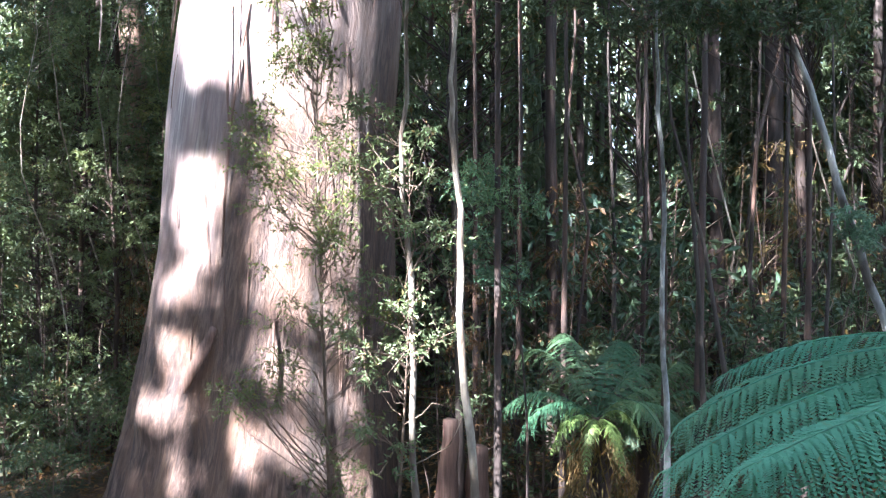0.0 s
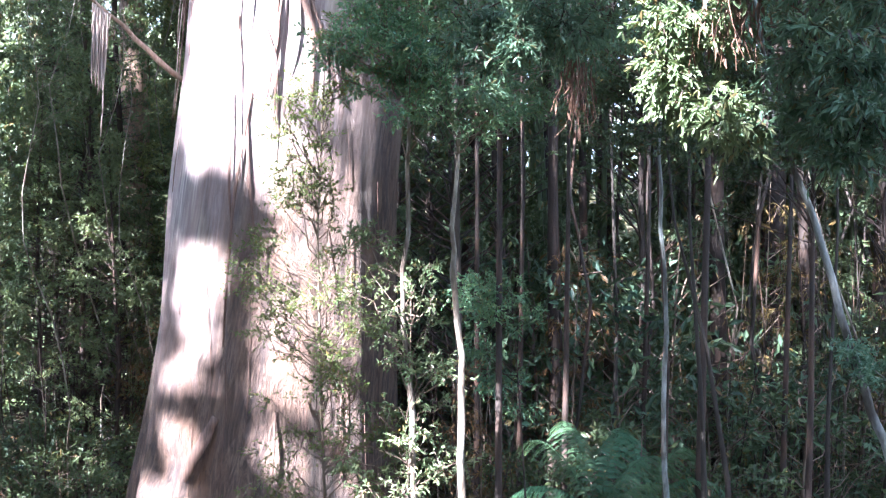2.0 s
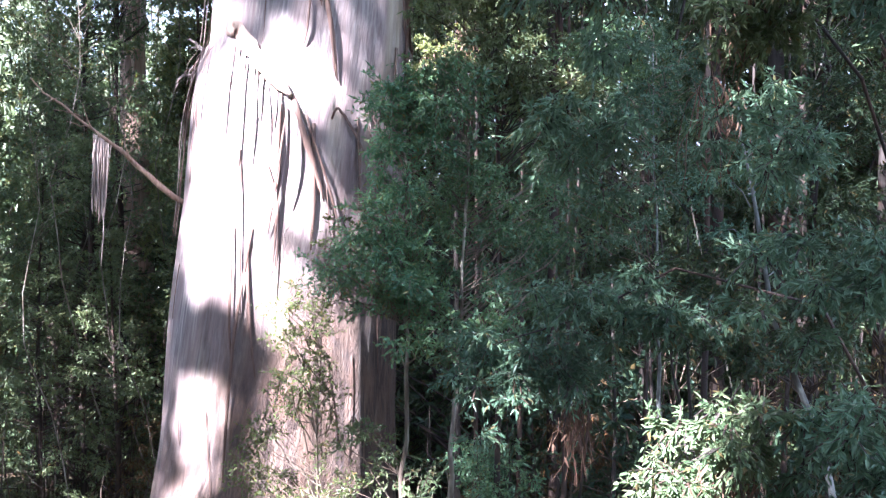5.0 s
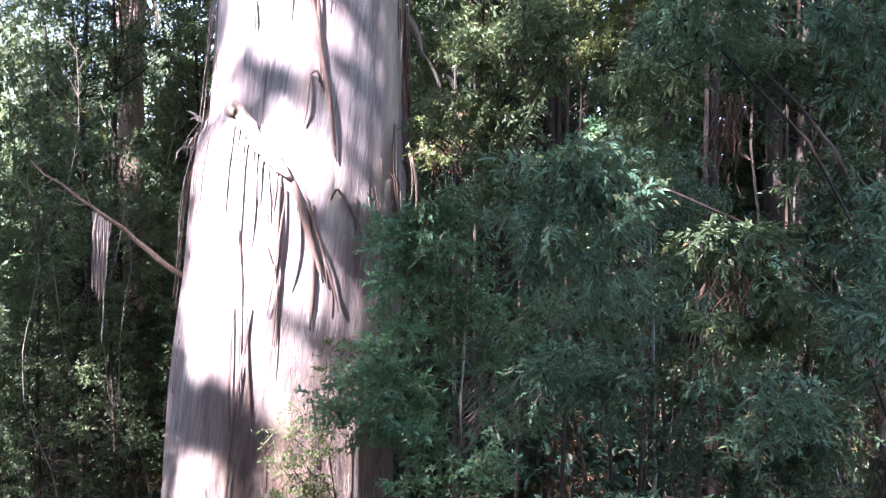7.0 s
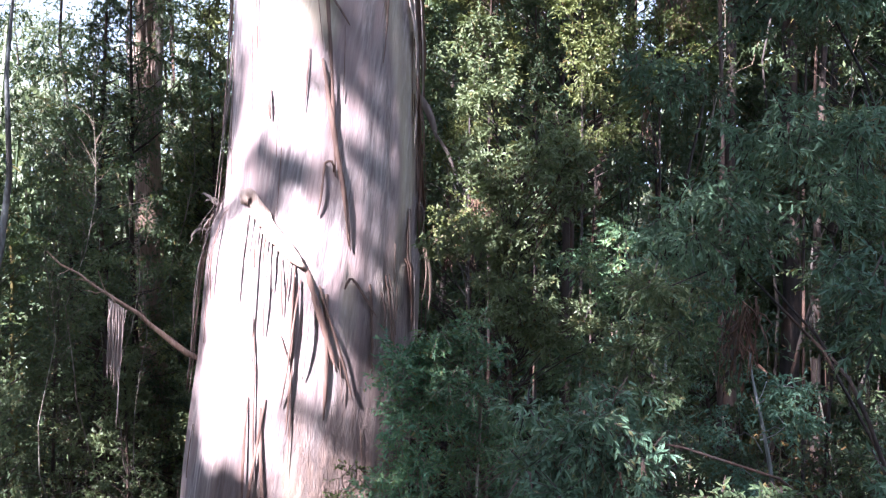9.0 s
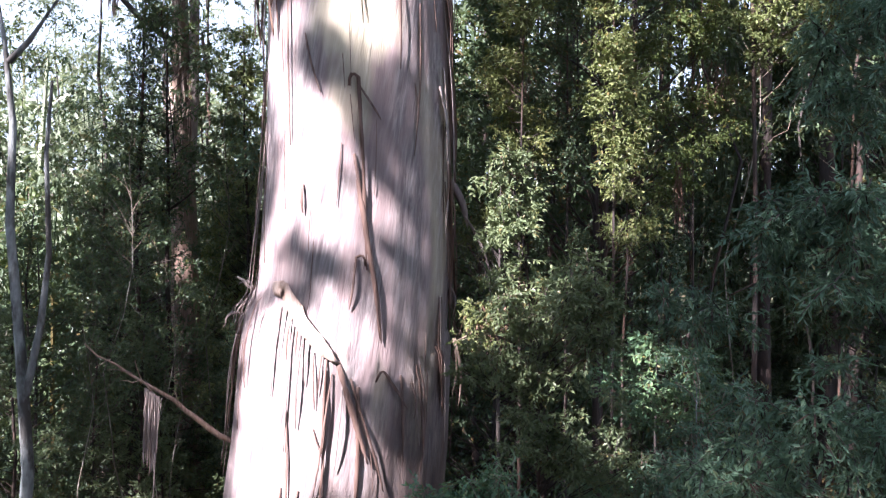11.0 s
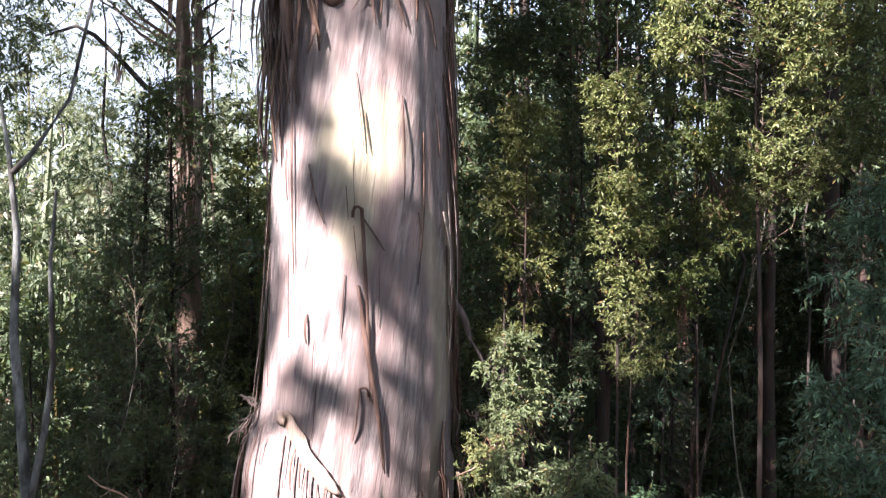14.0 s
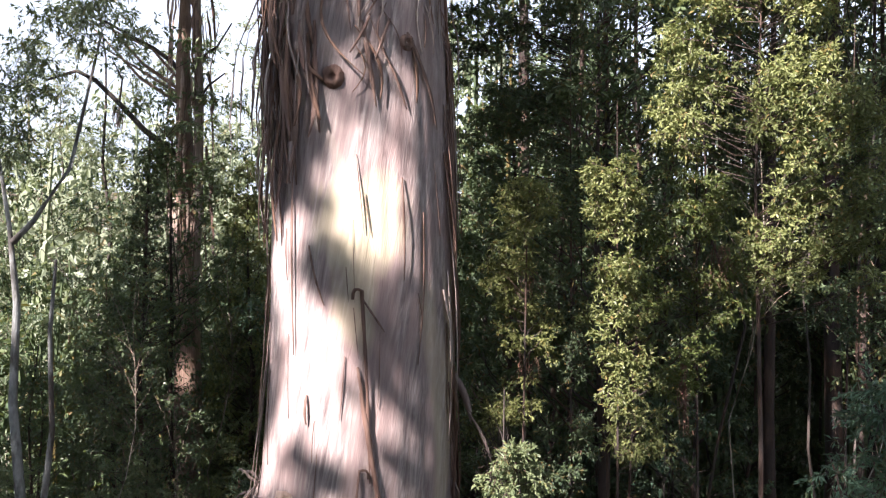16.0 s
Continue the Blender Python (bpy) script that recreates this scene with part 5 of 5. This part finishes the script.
    for x, y in ((-13, 27), (-5.2, 29), (-16, 31), (-11.0, 34), (7, 28), (13.5, 27)):
        s = rng.uniform(0.85, 1.1) if y > 20 else 0.8
        m = pose(x, y, float(ground_height(x, y)), 0, 0, rng.uniform(0, 360)) @ Matrix.Diagonal((s, s, s, 1))
        if hill is None:
            c = np.vstack([in_blob(rng, 0, 0, 17.5, 2.6, 2.6, 3.6, 80, 0.5, 0.85), in_blob(rng, 0.3, 0.3, 12.0, 1.8, 1.8, 2.0, 34, 0.45, 0.75)])
            hill = leafy_tree("hill_gum", "tall gum with a thin open crown, haze in its pale leaf tone", "tree", (x, y, 0), wander(rng, (0, 0, -0.3), (0.3, 0, 20), 12, 0.28), c, 0.13, LEAF_HAZY, GREY_STEM, 82, 8, 8, 0.19, 0.055, 0.4, False, "hill gums", sides=7, limb_share=0.14, own_limbs=True)
            hill.matrix_basis = m
        else:
            copy_thing(hill, m)
    # dense belt added behind the nearer stems to block sky, dark for shade
    g = Geo()
    for k in range(230):
        y = rng.uniform(20.5, 25.5)
        x = rng.uniform(-16, 16)
        h = (rng.uniform(7.5, 10) if x < -2.5 else rng.uniform(13, 18)) + 0.25 * (y - 20)
        tube(g, wander(rng, (x, y, 0), (x + rng.normal(0, 0.4), y, h), 5, 0.12), np.linspace(0.09, 0.03, 5), 5)
        c = np.hstack([np.stack([x + rng.normal(0, 0.9, 16), y + rng.normal(0, 0.6, 16), h * rng.uniform(0.02, 1, 16)], -1), rng.uniform(0.5, 0.95, (16, 1))])
        foliage(g, rng, c, 5, 6, 0.28, 0.105, 0.3)
    tagged(new("dense_understorey", g.mesh("dense_understorey", LEAF_DARK, False)), "dense added belt of understorey behind the nearer stems, darkened for shade", "woods", kind="stuff")
    # far woods beyond, as one mass; pale leaves stand in for haze
    g = Geo()
    for k in range(170):
        y = rng.uniform(25, 56)
        x = rng.uniform(-0.75, 0.75) * y
        h, z0 = (rng.uniform(8, 14) if x < -3 - 0.05 * y else rng.uniform(13, 20)), float(hill_height(x, y)) + 0.5
        tube(g, wander(rng, (x, y, z0 - 0.5), (x + rng.normal(0, 0.5), y, z0 + h), 5, 0.15), np.linspace(0.22, 0.05, 5), 5)
        c = np.hstack([np.stack([x + rng.normal(0, 1.7, 20), y + rng.normal(0, 1.5, 20), z0 - 0.5 + h * rng.uniform(0, 1, 20) ** 1.3], -1), rng.uniform(0.9, 1.6, (20, 1))])
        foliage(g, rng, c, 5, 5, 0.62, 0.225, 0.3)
    tagged(new("far_woods", g.mesh("far_woods", LEAF_HAZY, False)), "distant forest of gums, haze put into its pale leaf tone", "woods", kind="stuff")


forest()


# ---- unseen tall trees, added so that their sprays shade the clearing ----
# Gaps left in the added sprays, where sun patches shall fall.
LIT = ((8.3, 9.2, 0.62, 1.22), (7.46, 9.4, 0.16, 0.35), (8.42, 6.98, 0.3, 0.5), (7.48, 8.2, 0.2, 0.28), (7.5, 7.0, 0.13, 0.22), (7.33, 7.35, 0.07, 0.14), (5.45, 11.9, 0.2, 0.7), (5.5, 15.1, 0.2, 0.4), (7.35, 8.45, 0.13, 0.28), (8.65, 6.11, 0.22, 0.11), (8.57, 5.47, 0.22, 0.14), (8.73, 4.88, 0.24, 0.16),
       (8.43, 4.33, 0.14, 0.12), (7.53, 4.80, 0.14, 0.23), (7.10, 5.12, 0.1, 0.16), (7.49, 6.38, 0.1, 0.18), (8.19, 10.0, 0.65, 0.4), (7.49, 10.52, 0.2, 0.3), (7.36, 7.6, 0.2, 0.8), (7.2, 8.1, 0.08, 0.5), (7.34, 6.49, 0.06, 0.2), (7.18, 6.46, 0.04, 0.15),
       (7.44, 5.71, 0.08, 0.14), (7.24, 5.7, 0.05, 0.15))
LIT_NEAR = ((1.3, 6.0, 0.19, 0.32), (4.53, 16.25, 0.45, 0.8), (3.2, 16.3, 0.5, 0.7), (3.55, 15.1, 0.3, 0.3), (5.2, 16.3, 0.35, 0.7), (4.4, 17.2, 1.1, 0.5),
            (5.12, 14.7, 0.2, 0.6), (5.0, 13.5, 0.2, 0.7), (4.42, 11.1, 0.2, 0.35), (4.2, 10.2, 0.14, 0.22), (3.66, 5.6, 0.05, 0.5), (4.35, 5.4, 0.06, 0.5), (4.4, 6.4, 0.07, 0.12), (5.1, 7.05, 0.1, 0.16), (4.9, 6.2, 0.1, 0.18), (5.35, 6.3, 0.1, 0.2),
            (5.4, 7.7, 0.12, 0.2), (4.3, 13.6, 0.08, 0.1), (3.6, 12.9, 0.07, 0.1),
            (1.31, 7.87, 0.02, 0.04), (1.17, 7.68, 0.02, 0.04), (1.34, 7.57, 0.02, 0.04), (4.07, 10.74, 0.02, 0.04), (3.74, 10.92, 0.02, 0.04))
LIT_HIGH = ((8.15, 11.6, 0.28, 0.22), (7.43, 13.75, 0.2, 0.46), (7.89, 12.15, 0.36, 0.38),
            (6.3, 12.6, 0.22, 0.5), (6.3, 11.4, 0.16, 0.4), (8.5, 12.98, 0.3, 0.22), (8.6, 11.06, 0.25, 0.25), (8.07, 13.02, 0.1, 0.3), (7.75, 11.5, 0.3, 0.2), (7.27, 11.72, 0.05, 0.12), (8.35, 12.55, 0.22, 0.28), (7.43, 14.18, 0.07, 0.2), (7.32, 13.87, 0.06, 0.2))


def shade_trees():
    rng = np.random.default_rng(91)
    L = np.array(TO_SUN)
    A = unit(np.cross(L, [0, 0, 1.0]))
    A = A if A[0] < 0 else -A
    B = np.cross(A, L)
    B = B if B[2] > 0 else -B
    gaps = ((5.2, 6.6, 0.0, 0.2, 0.35), (4.7, 7.4, 0.2, 0.1, 0.3), (4.15, 6.35, 0.5, 0.22, 0.0), (4.9, 5.4, 0.8, 0.4, 0.4), (3.7, 5.6, 0.0, 0.4, 0.1), (4.4, 5.4, 0.0, 0.4, 0.1), (3.9, 6.6, 0.4, 0.3, 0.3), (5.05, 13.9, 0.1, 1.1, 0.05), (4.4, 11.15, -0.1, 0.1, 0.2), (5.3, 11.6, 0.1, 0.4, 0.3))

    def kept(a, b):
        """The share of sprays that grow where they shade the place (a, b) across the sun's way."""
        share = np.interp(b, [1, 15.6, 16.5, 17.6], [1, 1, 0.35, 0.1]) * (1.0 if a < 9.5 else np.interp(a, [9.5, 11, 20], [0.9, 0.82, 0.8]) * np.interp(b, [7.2, 8.4, 9, 14], [0.72, 1.05, 1.2, 1.2]))
        if 2.5 < a < 4.4 and 7.5 < b < 12.5:
            share = np.interp(b, [8.4, 9.0, 10.0, 10.6], [0.97, 0.84, 0.8, 0.97])
        if a < 2.5 and 7.5 < b < 14:
            share = np.interp(b, [7.5, 9.0, 10.0], [0.82, 0.88, 0.97])
        if a < 2.9 and b > 14:
            share = np.interp(b, [17, 19.5], [0.97, 0.7])
        elif a < 5.5 and b > 14:
            share = np.interp(b, [13.7, 14.3, 15.2], [1, 0.25, 0.02])
        for p, q, u, v, low in gaps:
            if ((a - p) / (u + 0.5)) ** 2 + ((b - q) / (v + 0.5)) ** 2 < 1:
                share = min(share, low)
        return share

    sprays = []
    for k in range(2260):
        a, b, size, coarse = rng.uniform(-5, 20), rng.uniform(1.0, 19.3), rng.uniform(0.35, 0.6), True
        if not 5.7 < a < 10.5 and not (-0.9 < a < 3.1 and 4.3 < b < 12.7) and not (2.4 < a < 6.0 and (10.2 < b < 17.6 or 4.4 < b < 8.8)) and rng.random() < kept(a, b):
            sprays.append((a, b, size, coarse))
    for k in range(620):
        sprays.append((rng.uniform(-5, 8.6), rng.uniform(18.6, 24.5), rng.uniform(0.4, 0.65), True))
    for k in range(7000):
        a, b, size = rng.uniform(-1.2, 3.2), rng.uniform(4.2, 12.8), rng.uniform(0.1, 0.18)
        if k > 5600:
            a, b = rng.uniform(2.6, 5.9), rng.uniform(4.2, 9.0)
        elif k > 3600:
            a, b = rng.uniform(2.3, 6.0), rng.uniform(10.0, 17.4)
        elif k > 3100:
            a, b = rng.uniform(-0.5, 3.0), rng.uniform(3.0, 5.4)
        if not any(((a - p) / (u + size * 0.8 + 0.06)) ** 2 + ((b - q) / (v + size * 0.8 + 0.06)) ** 2 < 1 for p, q, u, v in LIT_NEAR):
            sprays.append((a, b, size, False))
    for k in range(6200):
        a, b, size, coarse = rng.uniform(5.4, 10.8), rng.uniform(3.0, 17.5), rng.uniform(0.09, 0.16), False
        if any(((a - p) / (u + size * 0.8 + 0.06)) ** 2 + ((b - q) / (v + size * 0.8 + 0.06)) ** 2 < 1 for p, q, u, v in LIT + LIT_HIGH):
            continue
        if (5.0 < b < 6.3 and rng.random() < 0.2) or (7.0 < a < 7.8 and 14.2 < b < 15.6 and rng.random() < 0.45):
            continue
        if a < 6.6 and 10.6 < b < 14.5 and rng.random() < 0.25:
            continue
        if 9.6 < b < 12.8 and rng.random() < 0.2:
            continue
        if a < 7.5 and 10.8 < b < 14.2 and math.cos(9.4 * (b - 13.0) + 1.3 * math.sin(2.1 * b) + 1.2 * math.sin(5.3 * b)) > 0.35 and rng.random() < 0.75:
            continue
        sprays.append((a, b, size, coarse))
    for k in range(560):
        a, b, size = rng.uniform(6.6, 9.9), rng.uniform(3.2, 4.9), rng.uniform(0.08, 0.13)
        if not any(((a - p) / (u + size * 0.6)) ** 2 + ((b - q) / (v + size * 0.6)) ** 2 < 1 for p, q, u, v in LIT):
            sprays.append((a, b, size, False))
    for p, q, u, v, n in ((8.4, 7.72, 0.65, 0.25, 230), (8.25, 11.12, 0.24, 0.1, 6), (7.75, 10.98, 0.3, 0.09, 8), (7.12, 12.68, 0.14, 0.1, 8), (7.12, 12.13, 0.14, 0.1, 8), (7.12, 11.58, 0.14, 0.1, 8), (7.1, 10.15, 0.08, 0.3, 12), (7.2, 17.0, 0.7, 0.8, 110), (7.2, 18.6, 0.8, 0.9, 100), (1.1, 7.5, 0.5, 0.5, 20), (2.4, 9.3, 0.5, 0.5, 60), (1.7, 7.4, 0.4, 0.4, 30), (8.5, 14.9, 0.8, 0.5, 40), (7.75, 12.85, 0.42, 0.2, 40), (8.5, 13.95, 0.45, 0.45, 40), (6.3, 17.0, 0.5, 0.7, 80), (6.3, 18.2, 0.6, 0.6, 70), (8.2, 5.85, 0.9, 0.16, 70), (8.9, 5.2, 0.25, 0.3, 40), (7.7, 5.6, 0.5, 0.5, 90), (7.85, 6.6, 0.14, 0.5, 40)):
        for k in range(n):
            turn, out = rng.uniform(0, 2 * math.pi), rng.uniform(0, 1) ** 0.6
            a, b = p + 1.15 * u * out * math.cos(turn), q + 1.15 * v * out * math.sin(turn)
            if not any(((a - c) / (e + 0.12)) ** 2 + ((b - d) / (f + 0.12)) ** 2 < 1 for c, d, e, f in LIT[5:]):
                sprays.append((a, b, rng.uniform(0.08, 0.13), False))
    placed = {}
    for a, b, size, coarse in sprays:
        way = (0.616 * a + 0.507 * b + rng.uniform(3.6, 7.4)) / 0.602      # some way behind the viewer
        at = A * a + B * b + L * way
        placed.setdefault((round(at[0] / 3.2), coarse), []).append((*at, size))
    for (k, coarse), rows in sorted(placed.items()):
        rows = np.array(rows)
        foot = np.array([k * 3.2 + rng.uniform(-0.8, 0.8), -6.2 + rng.uniform(-0.8, 0.4), 0.0])
        across = -0.788 * foot[0] + 0.616 * foot[1]
        for lo, hi in ((0.4, 2.1), (2.9, 5.7), (6.2, 10.3)):
            if lo < across < hi:
                to = lo if across - lo < hi - across and lo != 6.2 else hi
                foot[0] -= (to - across) / 0.788
                break
        rows[:, :3] -= foot
        h = max(rows[:, 2].max() + 0.5, 6)
        leafy_tree("tall_gum", "unseen tall gum, added so that its leafy sprays shade the clearing", "tree", foot, wander(rng, (0, 0, -0.3), (0.2, 0, h), 8, 0.12), rows, 0.012 * h + 0.04, LEAF_FAR, GREY_STEM,
                   int(200 + 2 * k + coarse), 6 if coarse else 3, 6 if coarse else 5, 0.54 if coarse else 0.18, 0.215 if coarse else 0.07, 0.3, False, "tall gums", reach=0.35, limb_share=0.25 if coarse else 0.005)
    # Gums added with crowns above the view, to keep skylight off the forest.
    roof = None
    for x, y in ((6.5, 17.5), (11.5, 13.5), (4.5, 25), (12.5, 22), (-14.5, 16.5), (0.3, 21), (8.6, 11.2), (9.6, 6.0)):
        s = rng.uniform(0.95, 1.15)
        m = pose(x, y, float(ground_height(x, y)), 0, 0, rng.uniform(0, 360)) @ Matrix.Diagonal((s, s, 1, 1))
        if roof is None:
            c = np.vstack([in_blob(rng, 0, 0, 25, 4.6, 4.6, 4.5, 120, 0.9, 1.5), in_blob(rng, 0.5, 0.5, 20.5, 3.6, 3.6, 1.6, 60, 0.7, 1.1)])
            roof = leafy_tree("high_gum", "straight tall gum, its dense unseen crown added to block skylight", "tree", (x, y, 0), wander(rng, (0, 0, -0.3), (0.3, 0, 28), 9, 0.08), c, 0.19, LEAF_FAR, DARK_STEM, 97, 6, 6, 0.5, 0.19, 0.3, False, "high gums", limb_share=0.06, own_limbs=True)
            roof.matrix_basis = m
        else:
            copy_thing(roof, m)


shade_trees()


def woods_all_round():
    """Unseen woods added at both sides of the clearing and behind, against low skylight."""
    rng = np.random.default_rng(101)
    g = Geo()
    n = 0
    while n < 120:
        q, far = rng.uniform(0, 2 * math.pi), rng.uniform(19, 30)
        x, y = far * math.cos(q), 6 + far * math.sin(q)
        if y > 6 and abs(x) < 0.66 * y + 5:
            continue
        n += 1
        z0, h = float(ground_height(x, y)), rng.uniform(10.5, 14.5)
        tube(g, wander(rng, (x, y, z0 - 0.4), (x + rng.normal(0, 0.5), y, z0 + h), 5, 0.15), np.linspace(0.2, 0.05, 5), 5)
        c = np.hstack([np.stack([x + rng.normal(0, 1.6, 16), y + rng.normal(0, 1.6, 16), z0 + h * rng.uniform(0.03, 1, 16)], -1), rng.uniform(1.1, 1.8, (16, 1))])
        foliage(g, rng, c, 5, 5, 0.9, 0.36, 0.3)
    tagged(new("surrounding_woods", g.mesh("surrounding_woods", LEAF_DARK, False)), "unseen dense dark woods, added round the clearing to block low skylight", "woods", kind="stuff")


woods_all_round()


# ---- litter of the forest floor ----
def floor_things():
    rng = np.random.default_rng(15)
    for x, y, h, r in ((-0.02, 9.7, 1.55, 0.13), (0.28, 9.9, 1.15, 0.16), (-0.3, 9.3, 0.75, 0.12)):
        g = Geo()
        n = 7
        tube(g, wander(rng, (0, 0, -0.15), (0.06, 0, h), n, 0.025), np.linspace(r * 1.3, r * 0.6, n), 11, rng, 0.14)
        ob = new("stump", g.mesh("stump", PEEL))
        ob.location = (x, y, float(ground_height(x, y)))
        tagged(ob, "broken reddish-brown rotting stump on the forest floor", "stump", "stumps")
    for k in range(16):
        x, y = rng.uniform(-1, 7), rng.uniform(9, 16)
        q, n, long = rng.uniform(0, math.pi), 7, rng.uniform(0.8, 2.8)
        g = Geo()
        z0 = float(ground_height(x, y))
        tube(g, wander(rng, (0, 0, 0.03), (long * math.cos(q), long * math.sin(q), float(ground_height(x + long * math.cos(q), y + long * math.sin(q))) - z0 + 0.04), n, 0.03), np.linspace(rng.uniform(0.02, 0.06), 0.01, n), 6)
        ob = new("fallen_stick", g.mesh("fallen_stick", DEADWOOD if k % 3 else DARK_STEM))
        ob.location = (x, y, z0)
        tagged(ob, "dead fallen stick lying on the leaf litter", "stick", "fallen sticks")


floor_things()
